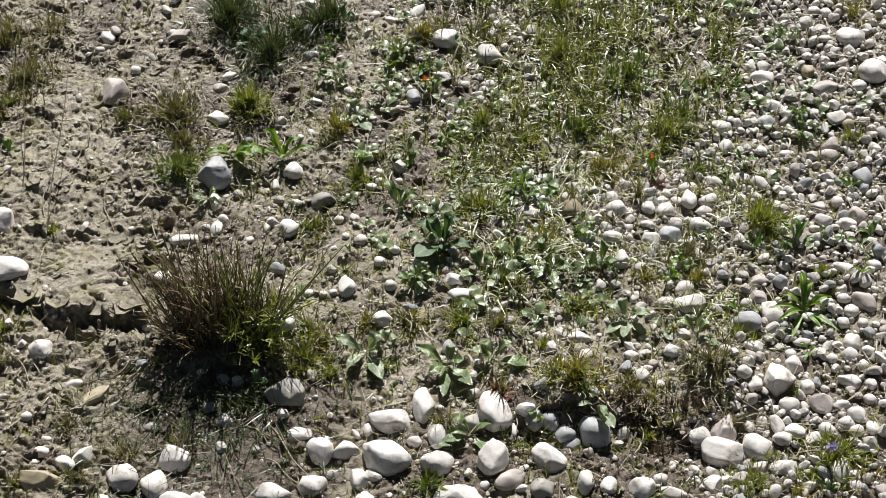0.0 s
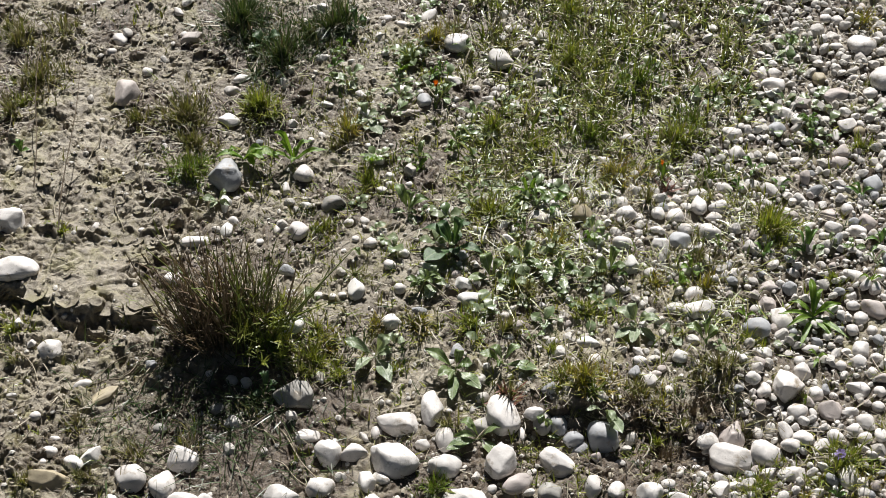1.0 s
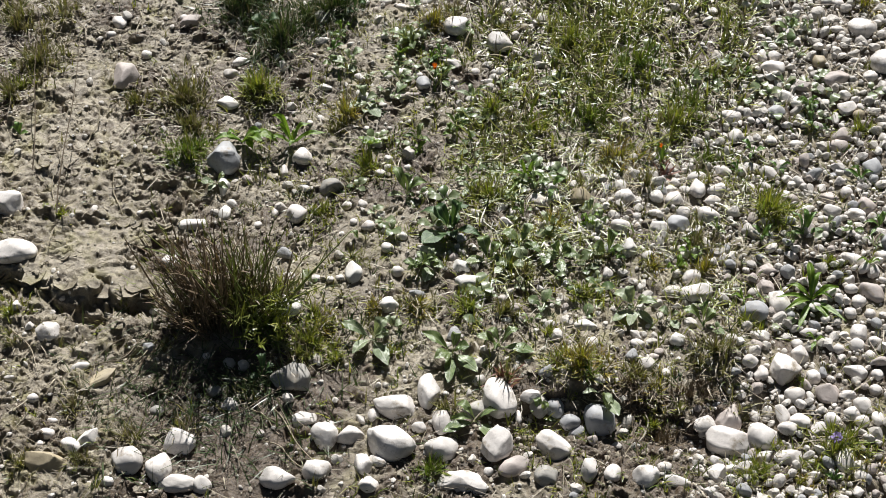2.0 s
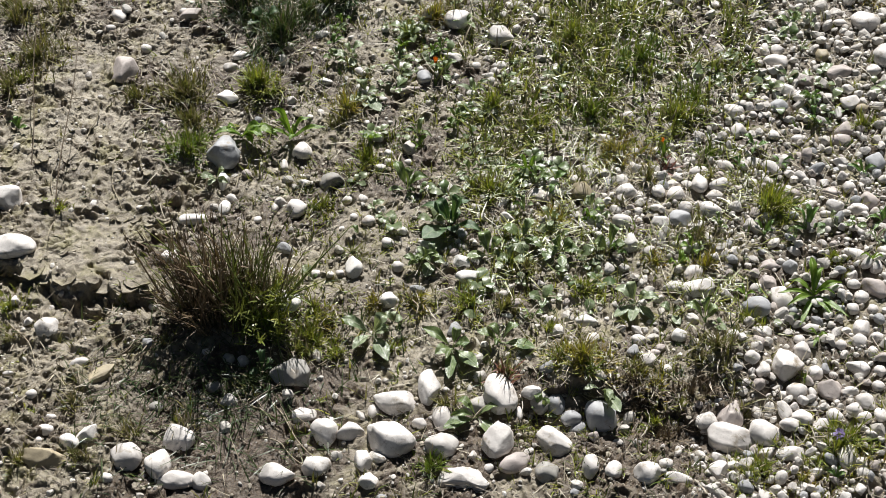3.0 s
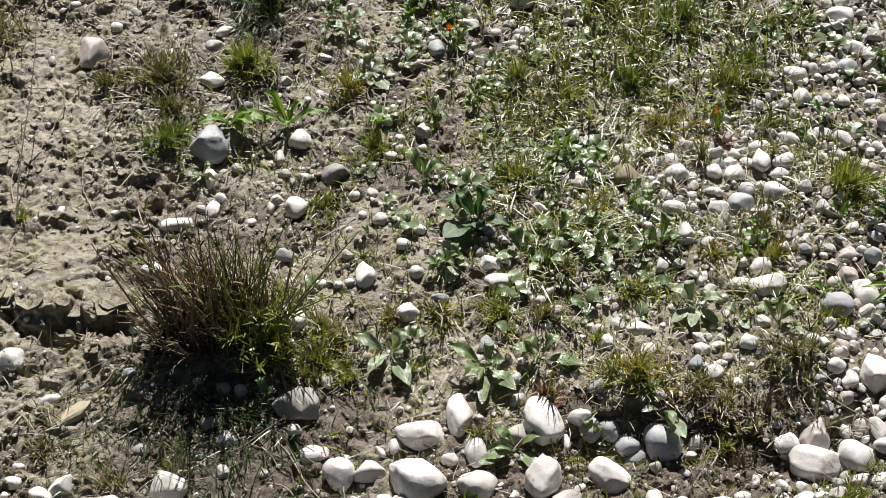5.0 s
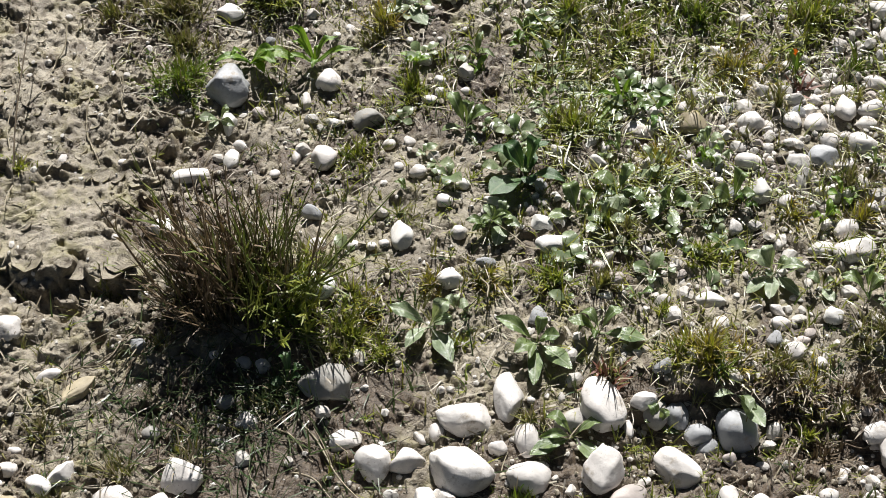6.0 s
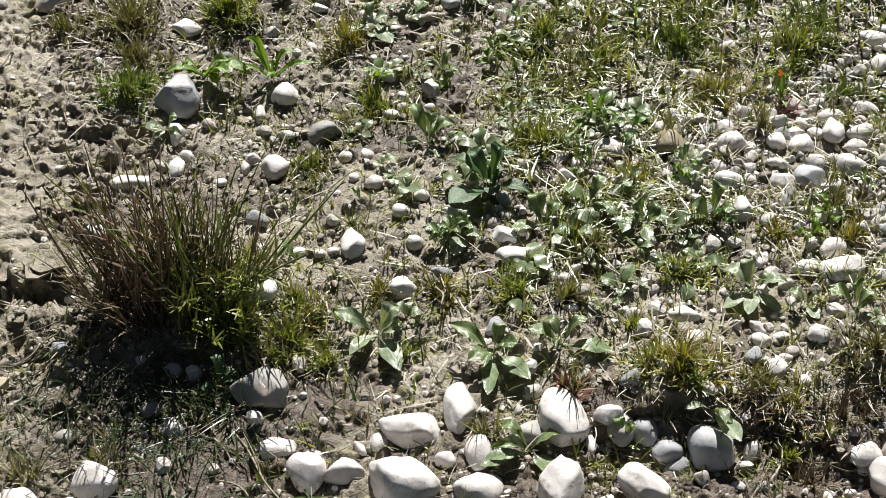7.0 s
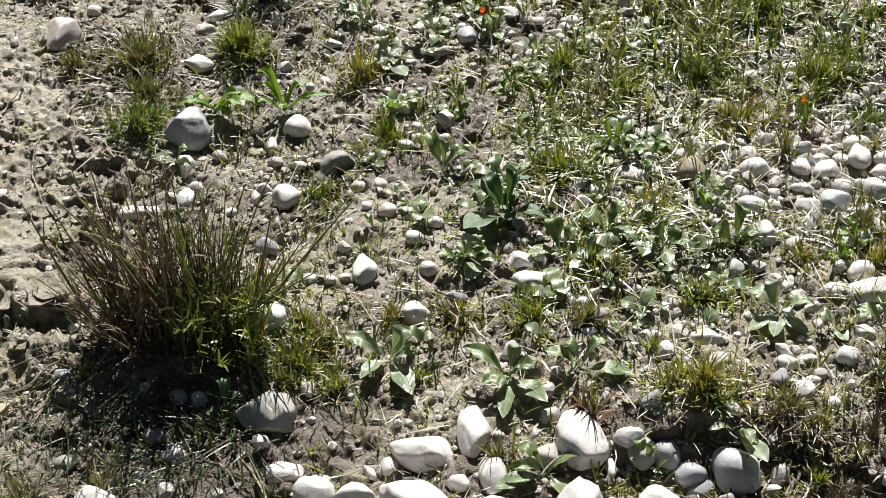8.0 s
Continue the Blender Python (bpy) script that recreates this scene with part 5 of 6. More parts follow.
# ---- rush clump ----
def rush_clump():
    x, y = -0.116, -0.019
    clump = thing("rush_clump", x, y, "dense clump of dark green and brown rush stems in mud", "rush", sink=0.002)
    base = gz(x, y) - 0.002
    shapes = {}
    for tone in ("rush", "brown"):
        shapes[tone] = []
        for k in range(14):
            one = Strands()
            one.add(0, 0, 0, 0, rng.uniform(-6, 6), rng.uniform(-16, 20), 1.0, rng.uniform(0.016, 0.026), 7, True, 0.3, rng.normal(0, 0.9))
            for t in rng.uniform(0.35, 0.92, 4):
                one.add(rng.normal(0, 0.02), rng.normal(0, 0.02), t, rng.uniform(0, 6.283), rng.uniform(10, 45), rng.uniform(0, 30), rng.uniform(0.10, 0.24), 0.018, 2, False, 0.3)
            shapes[tone].append(one.mesh("stem", BLADE[tone]))
    for i in range(290):
        r, a = math.sqrt(rng.uniform()), rng.uniform(0, 6.283)
        px, py = 0.046 * r * math.cos(a), 0.028 * r * math.sin(a)
        out = math.atan2(py * 0.9 + 0.010 + rng.normal(0, 0.020), px - 0.006 + rng.normal(0, 0.032))
        lean = min(44, 2 + 14 * r * abs(math.cos(a)) + abs(rng.normal(0, 14)))
        brown = rng.uniform() < (0.82 if px < 0.004 else 0.35)
        length = rng.uniform(0.026, 0.074) if i % 9 else rng.uniform(0.075, 0.112)
        ob = part("stem", shapes["brown" if brown else "rush"][int(rng.integers(14))], clump)
        ob.matrix_basis = (Matrix.Translation((px, py, gz(x + px, y + py) - base - 0.002)) @ Matrix.Rotation(out, 4, "Z")
                           @ Matrix.Rotation(radians(lean), 4, "Y") @ Matrix.Diagonal((length, length, length, 1)))
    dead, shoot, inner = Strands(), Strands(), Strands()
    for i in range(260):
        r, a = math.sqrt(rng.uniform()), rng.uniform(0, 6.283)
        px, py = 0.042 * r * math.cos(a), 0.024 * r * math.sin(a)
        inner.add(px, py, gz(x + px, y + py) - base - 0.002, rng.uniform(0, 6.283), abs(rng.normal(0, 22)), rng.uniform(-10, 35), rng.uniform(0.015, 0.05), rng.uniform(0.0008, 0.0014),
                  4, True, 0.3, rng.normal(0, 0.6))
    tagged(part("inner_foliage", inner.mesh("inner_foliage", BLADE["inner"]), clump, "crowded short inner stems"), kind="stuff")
    for i in range(70):
        a = rng.uniform(0, 6.283)
        r = 0.034 * math.sqrt(rng.uniform())
        px, py = 1.2 * r * math.cos(a), 0.8 * r * math.sin(a)
        dead.add(px, py, gz(x + px, y + py) - base, a + rng.normal(0, 0.5), rng.uniform(40, 75), rng.uniform(0, 35), rng.uniform(0.015, 0.04), 0.0012, 4, False, 0.3)
    for i in range(44):
        px, py = rng.uniform(0.012, 0.052), rng.uniform(-0.034, 0.006)
        az, lean, tall = rng.uniform(-1.7, 1.2), rng.uniform(5, 40), rng.uniform(0.018, 0.046)
        foot = gz(x + px, y + py) - base - 0.001
        shoot.add(px, py, foot, az, lean, rng.uniform(0, 20), tall, 0.0011, 4, False, 0.4)
        for k in range(6):
            t = rng.uniform(0.25, 0.95) * tall
            h = t * math.sin(radians(lean + 5))
            shoot.add(px + h * math.cos(az), py + h * math.sin(az), foot + t * math.cos(radians(lean + 5)), rng.uniform(0, 6.283), rng.uniform(20, 70), rng.uniform(0, 40),
                      rng.uniform(0.006, 0.013), rng.uniform(0.0013, 0.0022), 3, False, 0.15)
    tagged(part("dead_foliage", dead.mesh("dead_foliage", BLADE["root"]), clump, "dead collapsed stems at the foot"), kind="stuff")
    tagged(part("young_foliage", shoot.mesh("young_foliage", BLADE["lime"]), clump, "young yellow-green shoots"), kind="stuff")


rush_clump()


# ---- small flowering and dead plants ----
def purple_flower():
    x, y = 0.379, -0.162
    plant = thing("purple_flower", x, y, "small purple flower head on a thin stem by stones", "flower")
    stem, head = Strands(), Strands()
    stem.add(0, 0, 0, 1.4, 6, 10, 0.026, 0.0012, 4, True, 0.7)
    for i in range(60):
        a, u = rng.uniform(0, 6.283), rng.uniform(-0.3, 1)
        d = math.sqrt(1 - u * u)
        head.add(0.001 + 0.0022 * d * math.cos(a), 0.003 + 0.0022 * d * math.sin(a), 0.026 + 0.003 * u, a, 90 - 60 * u, 10, 0.0026, 0.0012, 2, False, 0.6)
    part("stem", stem.mesh("stem", BLADE["rush"]), plant)
    part("flower_head", head.mesh("flower_head", PETAL_PURPLE), plant, "purple flower head")


def orange_bud(x, y):
    plant = thing("orange_bud", x, y, "tiny orange bud on a green stalk among straw", "flower", "orange buds")
    stem, head = Strands(), Strands()
    stem.add(0, 0, 0, 0.6, 10, 10, 0.016, 0.0012, 3, True, 0.7)
    for i in range(7):
        head.add(0.002, 0.002, 0.014, i * 0.9, 18, 12, 0.0065, 0.003, 3, False, 0.3)
    part("stem", stem.mesh("stem", BLADE["fresh"]), plant)
    part("bud", head.mesh("bud", PETAL_ORANGE), plant, "orange bud")


def russet_weed(x, y, size):
    plant = thing("dead_weed", x, y, "withered russet weed lying between stones", "weed", "withered weeds")
    s = Strands()
    for i in range(26):
        s.add(rng.normal(0, size * 0.2), rng.normal(0, size * 0.2), 0.002, rng.uniform(0, 6.283), rng.uniform(30, 80), rng.uniform(0, 30), size * rng.uniform(0.4, 0.9), 0.0024, 3, False, 0.2)
    part("dead_leaves", s.mesh("dead_leaves", REDDISH), plant)


purple_flower()
orange_bud(0.261, 0.165)
orange_bud(0.052, 0.270)
russet_weed(0.122, -0.092, 0.022)
russet_weed(0.268, 0.150, 0.015)


def dry_stem(x0, y0, x1, y1, height, width, tone="straw", curve=0.0):
    """A long stalk from its foot to its tip, raised to height at the tip, or lying when height is small."""
    ob = thing("dry_stalk", x0, y0, "long thin dry stalk lying on the mud" if height < 0.02 else "thin dry stalk standing out of the mud", "stalk", "dry stalks")
    n, v, f = 14, [], []
    base = gz(x0, y0)
    side = Vector((y0 - y1, x1 - x0, 0)).normalized()
    for k in range(n + 1):
        t = k / n
        off = curve * math.sin(math.pi * t) + 0.0015 * math.sin(7 * t + x0 * 90)
        px, py = x0 + (x1 - x0) * t + side.x * off, y0 + (y1 - y0) * t + side.y * off
        z = (max(gz(px, py) + 0.0012, base + height * t) if height < 0.02 else base + height * t ** 0.9) - base
        r = width * 0.6 * (1 - 0.5 * t)
        for q in range(4):
            g = math.pi / 2 * q
            v.append((px - x0 + r * math.cos(g) * side.x, py - y0 + r * math.cos(g) * side.y, z + r * math.sin(g)))
    for k in range(n):
        for q in range(4):
            a, b = k * 4 + q, k * 4 + (q + 1) % 4
            f.append((a, b, b + 4, a + 4))
    part("stalk", mesh_from("stalk", v, f, BLADE[tone]), ob)


dry_stem(-0.279, 0.080, -0.275, 0.258, 0.060, 0.0011, "root", 0.0)
dry_stem(-0.313, 0.143, -0.325, 0.298, 0.050, 0.0010, "root", 0.0)
dry_stem(-0.286, 0.102, -0.289, 0.165, 0.005, 0.0010, "straw", 0.002)
dry_stem(-0.267, 0.181, -0.260, 0.224, 0.008, 0.0015, "straw", 0.0)
dry_stem(-0.308, 0.232, -0.260, 0.224, 0.006, 0.0011, "straw", 0.0)
dry_stem(-0.280, 0.133, -0.270, 0.167, 0.004, 0.0012, "straw", 0.002)
dry_stem(-0.226, 0.097, -0.241, 0.168, 0.004, 0.0013, "straw", 0.003)
dry_stem(-0.208, 0.139, -0.218, 0.177, 0.004, 0.0010, "straw", 0.003)
dry_stem(-0.072, -0.112, -0.030, -0.175, 0.010, 0.0015, "straw", 0.0)
dry_stem(-0.064, -0.106, -0.040, -0.141, 0.006, 0.0010, "straw", 0.0)
dry_stem(-0.304, -0.031, -0.265, -0.085, 0.004, 0.0013, "straw", 0.003)
dry_stem(-0.231, -0.078, -0.181, -0.039, 0.008, 0.0011, "straw", 0.004)
dry_stem(-0.205, -0.067, -0.185, -0.046, 0.008, 0.0010, "straw", 0.0)
dry_stem(-0.227, -0.073, -0.196, -0.069, 0.006, 0.0012, "straw", -0.002)
dry_stem(-0.169, 0.391, -0.177, 0.369, 0.008, 0.0013, "straw", 0.0)
dry_stem(-0.175, 0.036, -0.156, 0.047, 0.040, 0.0010, "root", 0.0)
dry_stem(0.278, -0.133, 0.250, -0.134, 0.008, 0.0010, "root", 0.0)
dry_stem(0.302, -0.079, 0.341, -0.132, 0.010, 0.0010, "straw", 0.0)
dry_stem(0.316, -0.039, 0.331, -0.057, 0.012, 0.0012, "straw", 0.0)
dry_stem(0.138, 0.101, 0.153, 0.126, 0.010, 0.0012, "straw", 0.002)
dry_stem(0.310, 0.107, 0.332, 0.133, 0.010, 0.0012, "straw", 0.002)
dry_stem(0.313, 0.083, 0.301, 0.103, 0.008, 0.0012, "straw", -0.002)
dry_stem(0.113, 0.150, 0.139, 0.164, 0.008, 0.0012, "straw", 0.0)
dry_stem(0.082, 0.149, 0.126, 0.163, 0.008, 0.0010, "straw", 0.002)
dry_stem(0.092, 0.174, 0.123, 0.152, 0.008, 0.0012, "straw", 0.002)
dry_stem(0.229, -0.164, 0.226, -0.129, 0.012, 0.0010, "root", 0.004)
dry_stem(0.192, -0.182, 0.201, -0.165, 0.014, 0.0010, "root", -0.003)
dry_stem(0.215, -0.080, 0.201, -0.124, 0.005, 0.0010, "root", 0.002)
dry_stem(0.311, -0.084, 0.321, -0.110, 0.012, 0.0012, "straw", 0.0)
dry_stem(-0.134, -0.151, -0.131, -0.137, 0.012, 0.0012, "straw", 0.0)
dry_stem(-0.189, -0.187, -0.183, -0.152, 0.012, 0.0010, "straw", 0.002)
dry_stem(-0.193, -0.136, -0.177, -0.166, 0.012, 0.0010, "straw", 0.002)
dry_stem(0.042, -0.007, 0.048, -0.030, 0.006, 0.0020, "straw", 0.0)
dry_stem(0.365, 0.057, 0.329, 0.048, 0.010, 0.0009, "straw", 0.0)
dry_stem(0.410, 0.057, 0.428, 0.029, 0.010, 0.0010, "straw", 0.0)
dry_stem(-0.110, -0.118, -0.047, -0.140, 0.008, 0.0008, "root", 0.002)
dry_stem(-0.146, -0.092, -0.124, -0.061, 0.014, 0.0008, "straw", 0.0)
dry_stem(-0.159, -0.098, -0.137, -0.068, 0.014, 0.0008, "straw", 0.002)
dry_stem(-0.181, -0.040, -0.202, -0.070, 0.004, 0.0015, "root", 0.0)
dry_stem(-0.175, -0.045, -0.205, -0.083, 0.004, 0.0015, "straw", 0.004)
dry_stem(-0.170, -0.047, -0.194, -0.088, 0.003, 0.0015, "root", 0.0)
dry_stem(-0.183, -0.049, -0.209, -0.071, 0.003, 0.0012, "straw", 0.0)
dry_stem(-0.176, -0.056, -0.187, -0.097, 0.004, 0.0015, "root", -0.004)
dry_stem(-0.073, -0.149, -0.039, -0.178, 0.005, 0.0015, "straw", 0.003)
dry_stem(-0.089, -0.112, -0.060, -0.142, 0.005, 0.0015, "straw", 0.0)
dry_stem(-0.129, -0.100, -0.147, -0.129, 0.005, 0.0013, "straw", 0.003)
dry_stem(-0.184, -0.154, -0.187, -0.139, 0.014, 0.0012, "straw", 0.0)
dry_stem(-0.136, -0.141, -0.129, -0.134, 0.012, 0.0015, "straw", 0.002)
dry_stem(-0.136, -0.141, -0.144, -0.133, 0.012, 0.0015, "straw", 0.0)
dry_stem(-0.136, -0.141, -0.119, -0.138, 0.010, 0.0015, "straw", 0.0)
dry_stem(-0.136, -0.141, -0.134, -0.132, 0.015, 0.0015, "straw", 0.0)
dry_stem(-0.136, -0.141, -0.152, -0.141, 0.008, 0.0015, "straw", 0.0)
dry_stem(-0.056, -0.087, -0.099, -0.125, 0.004, 0.0013, "root", 0.004)
dry_stem(-0.115, -0.076, -0.078, -0.119, 0.004, 0.0012, "straw", 0.0)


def straw_fan(x, y, reach, toward):
    """Long bleached straws combed flat from one foot."""
    fan = thing("straw_clump", x, y, "flattened clump of long bleached straw between grass and gravel", "straw", "flattened straw clumps")
    s = Strands()
    base = gz(x, y)
    for i in range(24):
        az = radians(toward) + rng.normal(0, 0.55)
        px, py = rng.normal(0, 0.010), rng.normal(0, 0.008)
        s.add(px, py, gz(x + px, y + py) - base + 0.002, az, rng.uniform(66, 84), rng.uniform(4, 18), reach * rng.uniform(0.3, 1.0), rng.uniform(0.0005, 0.0010), 5, False, 0.3, rng.normal(0, 0.25))
    tagged(part("straw", s.mesh("straw", BLADE["dry"]), fan), kind="stuff")


straw_fan(0.125, 0.168, 0.050, 215)
straw_fan(0.165, 0.150, 0.040, 240)
straw_fan(0.205, 0.185, 0.045, 200)


# ---- fill: gravel, crumbs, straw, grass ----
def scatter(count, box, keep):
    got = []
    while len(got) < count:
        x, y = rng.uniform(box[0], box[1], 4000), rng.uniform(box[2], box[3], 4000)
        ok = rng.uniform(size=4000) < keep(x, y)
        got += list(zip(x[ok].tolist(), y[ok].tolist()))
    return got[:count]


def gravel_share(x, y):
    rest = np.where(x < -0.13, 0.012, 0.030 + 0.22 * smooth(0.0, 0.25, x))
    rest = np.where((y < -0.09) & (x > 0.0), 0.06, rest)
    return np.where(inside(x, y, GRAVEL), 1.0, np.where(inside(x, y, MEADOW), 0.09, rest))


def gravel():
    shapes = [mesh_from("pebble", pebble_verts(3, k % 4 < 3, rng), BALLS[3][1], STONE[("pale", "pale", "pale", "rosy", "pale", "bluish")[k % 6]]) for k in range(18)]
    v, f, done, near = [], [], 0, 0
    b1v, b1f = BALLS[2]
    for x, y in scatter(10000, (-0.42, 0.60, -0.26, 0.56), gravel_share):
        r = 0.0013 + 0.0048 * rng.uniform() ** 2.4
        if not free_of_stones(x, y, r * 0.55):
            continue
        size = np.array((r * rng.uniform(1.0, 1.45), r * rng.uniform(0.8, 1.15), r * rng.uniform(0.65, 0.95)))
        place = pose(x, y, gz(x, y) + size[2] * 0.35 + (0.003 * rng.uniform() if x > 0.3 else 0.0), rng.uniform(-45, 45), rng.uniform(-45, 45), rng.uniform(0, 360))
        occupy(x, y, float(size[0]) * 0.75, float(size[1]) * 0.75, 0.0)
        if r > 0.0030 and near < 300 and y < 0.25 and x < 0.46 and y > -0.21:
            ob = new("pebble", shapes[near % 18])
            ob.matrix_basis = place @ Matrix.Diagonal((*[float(s) for s in size], 1))
            tagged(ob, "small worn limestone pebble lying in loose gravel", "pebble", "gravel pebbles")
            near += 1
            continue
        m = np.array(place)
        shape = pebble_verts(2, done % 4 < 3, rng) if done < 80 else None
        gravel_kinds.append(shape) if shape is not None else None
        q = (gravel_kinds[done % len(gravel_kinds)] * size) @ m[:3, :3].T + m[:3, 3]
        f += [tuple(k + len(v) for k in t) for t in b1f]
        v += list(q)
        done += 1
    tagged(new("gravel", mesh_from("gravel", v, f, GRIT, False)), "loose pale grey limestone gravel over brown earth", "gravel", kind="stuff")


gravel_kinds = []
gravel()


def crumbs():
    v, f = [], []
    bv, bf = BALLS[1]
    for x, y in scatter(17000, (-0.45, 0.56, -0.25, 0.50), lambda x, y: (1.0 - 0.85 * inside(x, y, TERRACE) - 0.7 * inside(x, y, GRAVEL)) * np.where((y < -0.04) & (x < 0.01) & (x > -0.21), 0.3, 1.0)):
        r = 0.0006 + 0.0018 * rng.uniform() ** 3
        s = bv * (r * rng.uniform(0.7, 1.6, 3)) * (1, 1, 0.6) * rng.uniform(0.6, 1.25, (len(bv), 1))
        f += [tuple(k + len(v) for k in t) for t in bf]
        v += list(s + (x, y, gz(x, y) + r * 0.35))
    tagged(new("soil_crumbs", mesh_from("soil_crumbs", v, f, CRUMB, False)), "crumbled brown soil and grit on the mud", "soil", kind="stuff")


crumbs()


def pale_grit():
    """Chips of limestone a few millimetres across, strewn over mud and earth."""
    v, f = [], []
    bv, bf = BALLS[1]
    for x, y in scatter(1500, (-0.45, 0.40, -0.22, 0.50), lambda x, y: np.where(inside(x, y, GRAVEL), 0.1, 0.25 + 0.75 * smooth(0.35, 0.7, vnoise(x, y, 0.05, 95)))):
        r = 0.0008 + 0.0018 * rng.uniform() ** 2.5
        s = bv * (r * rng.uniform(0.7, 1.5, 3)) * (1, 1, 0.7) * rng.uniform(0.75, 1.2, (len(bv), 1))
        f += [tuple(k + len(v) for k in t) for t in bf]
        v += list(s + (x, y, gz(x, y) + r * 0.3))
    tagged(new("stone_chips", mesh_from("stone_chips", v, f, GRIT, False)), "tiny pale limestone chips strewn over earth", "grit", kind="stuff")


pale_grit()


def litter():
    s = Strands()

    def keep(x, y):
        return np.select([inside(x, y, MEADOW), inside(x, y, GRAVEL), inside(x, y, TERRACE)], [0.9, 0.5, 0.12], 0.40) * np.where((y < -0.04) & (x < 0.01) & (x > -0.21), 0.4, 1.0)

    for x, y in scatter(3400, (-0.45, 0.58, -0.26, 0.52), keep):
        s.add(x, y, gz(x, y) + rng.uniform(0.0006, 0.003), rng.uniform(0, 6.283), rng.uniform(72, 92), rng.uniform(-8, 14), rng.uniform(0.005, 0.030),
              rng.uniform(0.0004, 0.0010), 4, False, 0.4, rng.normal(0, 0.25))
    tagged(new("dry_straw", s.mesh("dry_straw", BLADE["straw"])), "scattered dry straw and dead grass blades", "straw", kind="stuff")


litter()


def meadow():
    green, dry = Strands(), Strands()
    for x, y in scatter(11000, (0.05, 0.44, 0.14, 0.72), lambda x, y: (0.06 + 1.2 * smooth(0.32, 0.75, 0.6 * vnoise(x, y, 0.035, 31) + 0.4 * vnoise(x, y, 0.014, 35))) * np.where(inside(x, y, MEADOW), 1.0, 0.03)):
        az = rng.uniform(0, 6.283)
        (dry if rng.uniform() < 0.26 else green).add(x, y, gz(x, y) - 0.001, az, abs(rng.normal(48, 25)), rng.uniform(0, 75), rng.uniform(0.008, 0.031) * (0.6 + 0.8 * float(vnoise(x, y, 0.05, 33))), rng.uniform(0.0009, 0.0029), 5,
                                                     False, 0.1, rng.normal(0, 0.7))
    tagged(new("meadow_grass", green.mesh("meadow_grass", BLADE["meadow"])), "short yellow-green grass growing in stony earth", "grass", kind="stuff")
    tagged(new("meadow_straw", dry.mesh("meadow_straw", BLADE["straw"])), "bleached dry blades among the short grass", "grass", kind="stuff")


meadow()


def stray_grass():
    """Loose short blades in patches between stones and weeds, half of them withered."""
    meshes = {"dry": Strands(), "lime": Strands(), "dark": Strands()}

    def keep(x, y):
        share = np.where(x < -0.13, 0.22, 1.0) * np.select([inside(x, y, TERRACE), inside(x, y, GRAVEL), inside(x, y, MEADOW)], [0.14, 0.40, 0.3], 1.0)
        return share * (0.10 + 0.9 * smooth(0.38, 0.68, 0.65 * vnoise(x, y, 0.035, 41) + 0.35 * vnoise(x, y, 0.012, 42))) * np.where((y < -0.05) & (x < 0.03) & (x > -0.19), 0.3, 1.0)

    for x, y in scatter(3700, (-0.45, 0.56, -0.26, 0.52), keep):
        tone = ("dry", "dry", "lime", "lime", "dark")[int(rng.integers(5))]
        az, tall = rng.uniform(0, 6.283), rng.uniform(0.006, 0.020)
        for k in range(int(rng.integers(3, 6))):
            meshes[tone].add(x + rng.normal(0, 0.0012), y + rng.normal(0, 0.0012), gz(x, y) - 0.001, az + rng.normal(0, 1.3), abs(rng.normal(34, 20)), rng.uniform(5, 70), tall * rng.uniform(0.4, 1.0),
                             rng.uniform(0.0006, 0.0015), 4, False, 0.1, rng.normal(0, 0.4))
    for tone, words in (("dry", "sparse half-dry short blades of grass in earth"), ("lime", "sparse yellow-green short blades of grass in earth"), ("dark", "sparse dark green short blades of grass in earth")):
        tagged(new("stray_grass", meshes[tone].mesh("stray_grass", BLADE[tone])), words, "grass", kind="stuff")


stray_grass()


def seedlings():
    """Small low leaves between the stones, too many to count."""
    v, f = [], []
    shapes = [np.array([p.co[:] for p in LEAVES["ovate", "pale"][k].vertices]) for k in range(3)]
    faces = [tuple(q.vertices) for q in LEAVES["ovate", "pale"][0].polygons]

    def keep(x, y):
        patch = smooth(0.40, 0.70, vnoise(x, y, 0.05, 51)) * smooth(-0.06, 0.06, x) * smooth(-0.05, 0.02, y)
        return patch * np.where(inside(x, y, GRAVEL), 0.14 + 0.8 * np.exp(-(((x - 0.43) / 0.06) ** 2 + ((y - 0.33) / 0.08) ** 2)), np.where(inside(x, y, MEADOW), 0.3, 0.8))

    for x, y in scatter(200, (-0.06, 0.56, -0.12, 0.48), keep):
        turn = rng.uniform(0, 360)
        for k in range(int(rng.integers(3, 6))):
            size = rng.uniform(0.004, 0.012) * (0.5 + rng.uniform())
            m = np.array(pose(x, y, gz(x, y) + 0.002, rng.uniform(-18, 18), rng.uniform(-14, 8), turn + k * 80 + rng.uniform(-20, 20)))
            q = (shapes[k % 3] * (size, size * 0.6, size * 0.35)) @ m[:3, :3].T + m[:3, 3]
            f += [tuple(i + len(v) for i in t) for t in faces]
            v += list(q)
    tagged(new("seedling_leaves", mesh_from("seedling_leaves", v, f, SEEDLING)), "small grey-green seedling leaves between pebbles", "seedlings", kind="stuff")


seedlings()


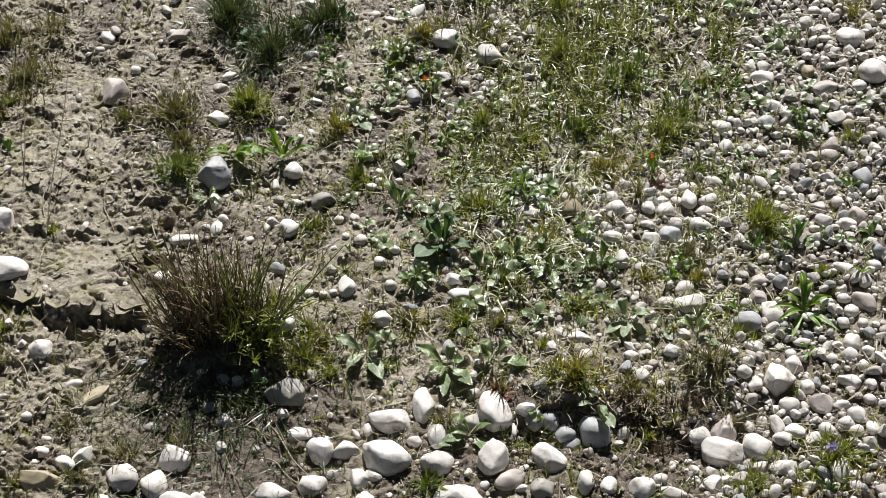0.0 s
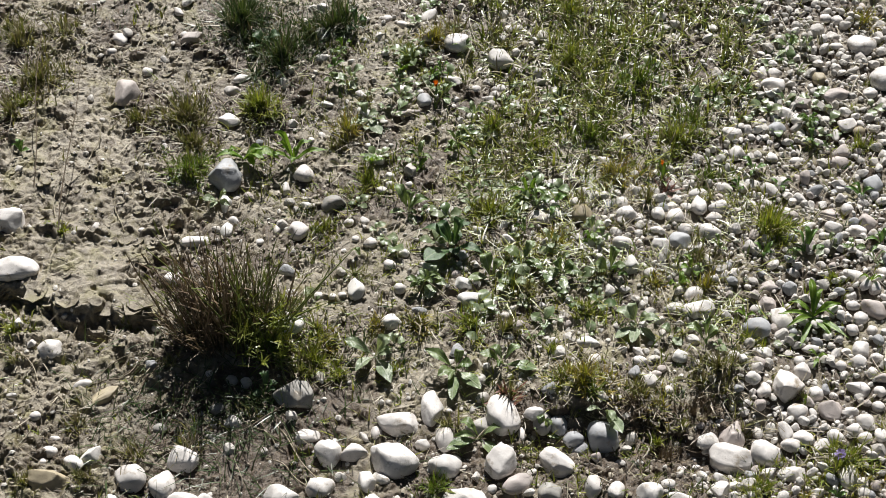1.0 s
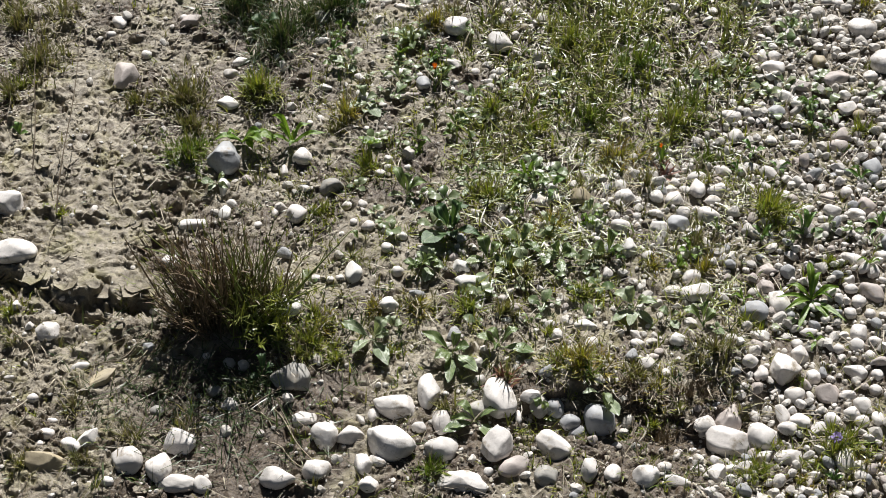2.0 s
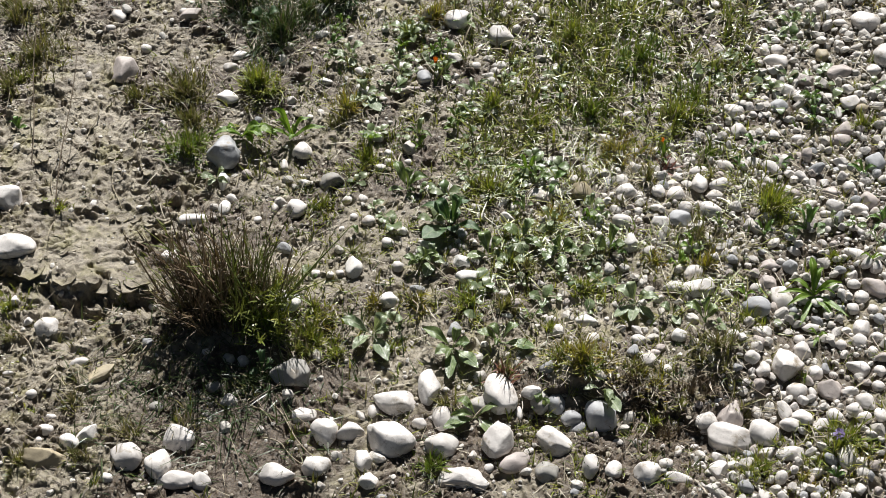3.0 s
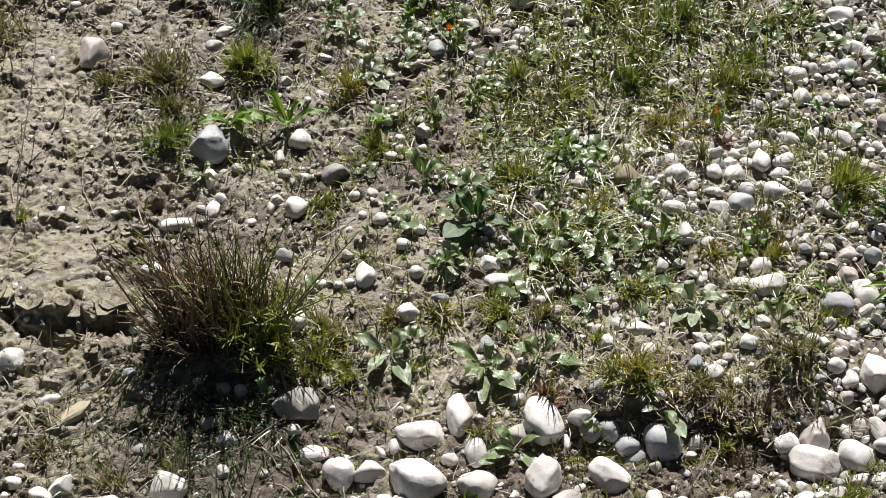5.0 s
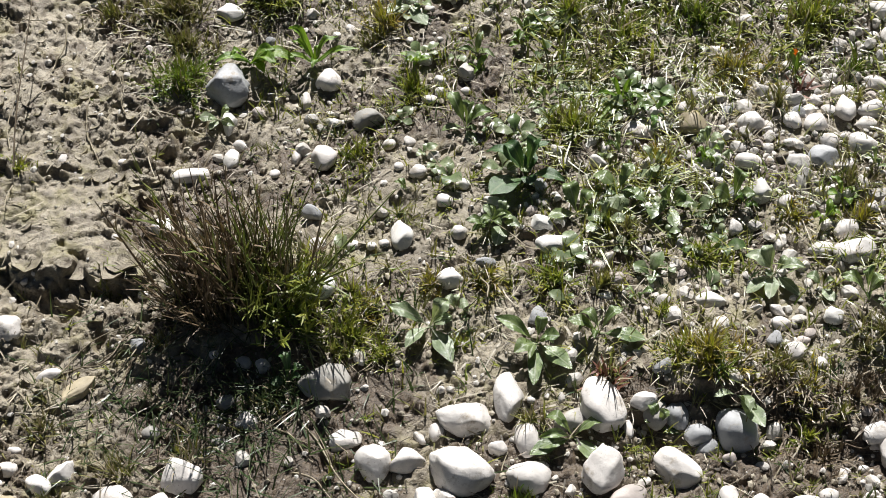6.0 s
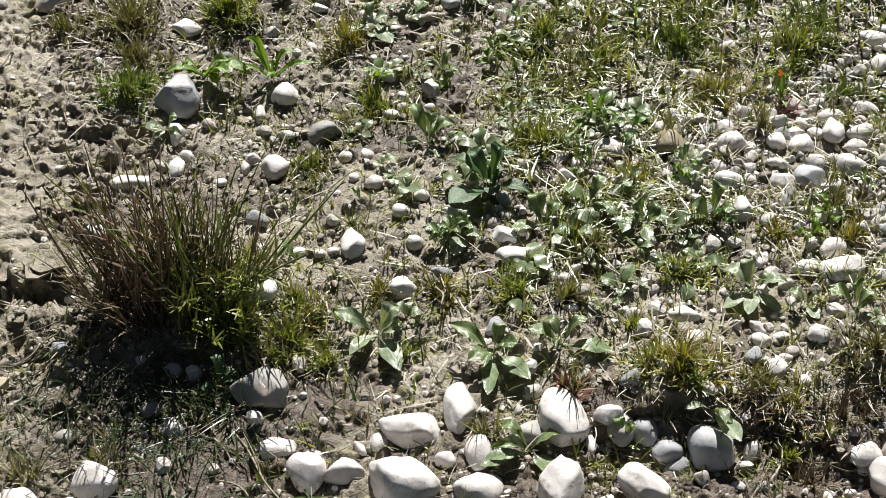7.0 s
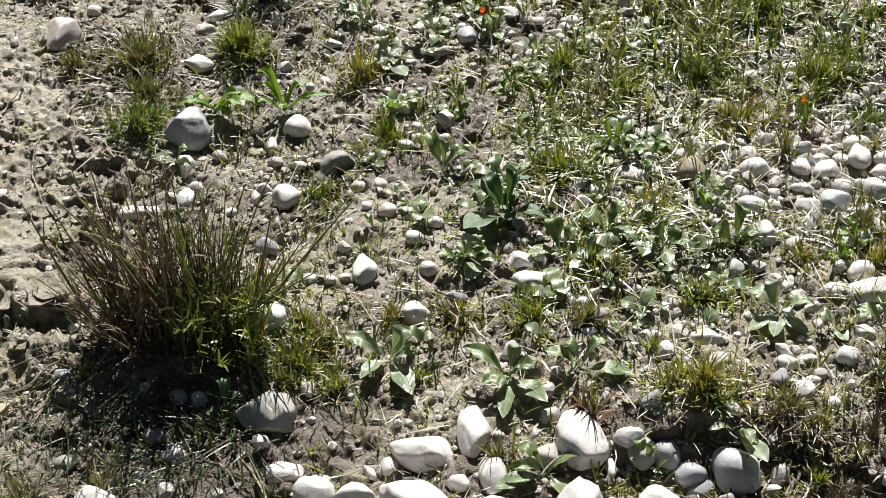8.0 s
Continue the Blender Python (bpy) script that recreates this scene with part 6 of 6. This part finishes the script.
def shade_grass():
    """Thin blades coloured dark to deepen the hollow's shade before the rushes, and dead scraps there and between the
    front stones.
    """
    s, d = Strands(), Strands()
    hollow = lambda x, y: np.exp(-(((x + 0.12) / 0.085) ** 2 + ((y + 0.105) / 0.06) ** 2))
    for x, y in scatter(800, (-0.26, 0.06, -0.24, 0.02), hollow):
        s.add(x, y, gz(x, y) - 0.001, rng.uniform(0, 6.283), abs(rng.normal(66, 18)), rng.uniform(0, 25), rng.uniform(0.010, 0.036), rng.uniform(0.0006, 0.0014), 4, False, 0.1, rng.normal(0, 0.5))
    for x, y in scatter(3800, (-0.30, 0.46, -0.26, 0.45), lambda x, y: np.where(inside(x, y, TERRACE), 0.05, 0.35 + 0.65 * (y < -0.08))):
        d.add(x, y, gz(x, y) + rng.uniform(0.0004, 0.0024), rng.uniform(0, 6.283), rng.uniform(65, 95), rng.uniform(-30, 30), rng.uniform(0.002, 0.009), rng.uniform(0.0005, 0.0014), 2, False, 0.5)
    tagged(new("shade_grass", s.mesh("shade_grass", BLADE["dark"])), "thin grass blades, dark green deepened to suggest the hollow's shade", "grass", kind="stuff")
    tagged(new("plant_litter", d.mesh("plant_litter", BLADE["scrap"])), "brown scraps of dead plants on soil", "litter", kind="stuff")


shade_grass()


def mud_flakes():
    """Ragged curled plates of dried mud, their fore edge mostly lifted off the ground; the largest overhang the broken ledge."""
    v, f, plates_made = [], [], []

    def flake(x, y, r, pitch, lift):
        n = int(rng.integers(8, 13))
        ang = (np.arange(n) + rng.uniform(-0.35, 0.35, n)) * 6.283 / n
        rad = r * (0.75 + 0.45 * vnoise(np.cos(ang) * 1.3 + x * 900, np.sin(ang) * 1.3 + y * 900, 1.0, 91)) * rng.uniform(0.85, 1.15, n)
        rise = 0.20 * rng.uniform(0.2, 1.0) * rad
        ring = np.stack([rad * np.cos(ang), rad * np.sin(ang) * 0.75, rise], -1)
        inner = np.stack([0.55 * rad * np.cos(ang), 0.55 * rad * np.sin(ang) * 0.75, 0.25 * rise], -1)
        thick = min(0.0018, 0.0006 + 0.12 * r) * rng.uniform(0.8, 1.3)
        m = np.array(pose(x, y, gz(x, y) + lift, pitch, rng.normal(0, 8), rng.normal(0, 50)))
        q = np.vstack([inner, ring, ring * 0.93 - (0, 0, thick), [(0, 0, 0)]])
        faces = []
        for i in range(n):
            j = (i + 1) % n
            faces += [(3 * n, i, j), (i, n + i, n + j, j), (n + i, 2 * n + i, 2 * n + j, n + j)]
        faces.append(tuple(range(3 * n - 1, 2 * n - 1, -1)))
        if r > 0.0036 and len(plates_made) < 290:
            plates_made.append(part("mud_plate", mesh_from("mud_plate", q @ m[:3, :3].T, faces, MUD, False), GROUND))
            plates_made[-1].location = m[:3, 3]
        else:
            f.extend(tuple(i + len(v) for i in face) for face in faces)
            v.extend(q @ m[:3, :3].T + m[:3, 3])

    mud_share = lambda x, y: np.where(inside(x, y, MEADOW) | inside(x, y, GRAVEL), 0.02, 0.06 + 0.94 * smooth(-0.10, -0.18, x)) * smooth(0.25, 0.6, vnoise(x, y, 0.04, 92))
    for x, y in scatter(1700, (-0.45, 0.30, -0.20, 0.50), mud_share):
        r = 0.0014 + 0.0050 * rng.uniform() ** 2.0
        if free_of_stones(x, y, r * 0.6):
            flake(x, y, r, rng.normal(-5, 8), 0.02 * r)
    for x in rng.uniform(-0.35, -0.185, 22):
        y = float(np.interp(x, [-0.40, -0.302, -0.27, -0.22, -0.205, -0.18], [0.034, 0.022, 0.002, 0.0, -0.008, 0.01])) + 0.004 + rng.normal(0, 0.004)
        flake(x, y, rng.uniform(0.005, 0.014), rng.uniform(-8, 4), 0.0006)
    tagged(new("mud_flakes", mesh_from("mud_flakes", v, f, MUD, False)), "thin curled flakes of dried brown mud", "mud", kind="stuff")


mud_flakes()


def tangle():
    """Low criss-cross blades that grow and lie over the pebbles where grass gives way to gravel."""
    zone = [(0.06, 0.17), (0.20, 0.165), (0.33, 0.20), (0.36, 0.10), (0.31, -0.07), (0.16, -0.075), (0.10, -0.02)]
    green, dry = Strands(), Strands()
    for x, y in scatter(1700, (0.05, 0.37, -0.08, 0.21), lambda x, y: np.where(inside(x, y, zone), 0.02 + 0.98 * smooth(0.48, 0.78, vnoise(x, y, 0.03, 81)), 0.01)):
        lying = rng.uniform() < 0.5
        (dry if rng.uniform() < 0.3 else green).add(x, y, gz(x, y) + (rng.uniform(0.001, 0.006) if lying else -0.001), rng.uniform(0, 6.283),
            rng.uniform(68, 88) if lying else abs(rng.normal(35, 20)), rng.uniform(0, 20) if lying else rng.uniform(5, 60),
            rng.uniform(0.006, 0.022), rng.uniform(0.0006, 0.0014), 4, False, 0.15, rng.normal(0, 0.4))
    tagged(new("edge_grass", green.mesh("edge_grass", BLADE["lime"])), "thin yellow-green blades creeping over pebbles", "grass", kind="stuff")
    tagged(new("edge_straw", dry.mesh("edge_straw", BLADE["dry"])), "tangled dry blades lying over pebbles", "grass", kind="stuff")


tangle()
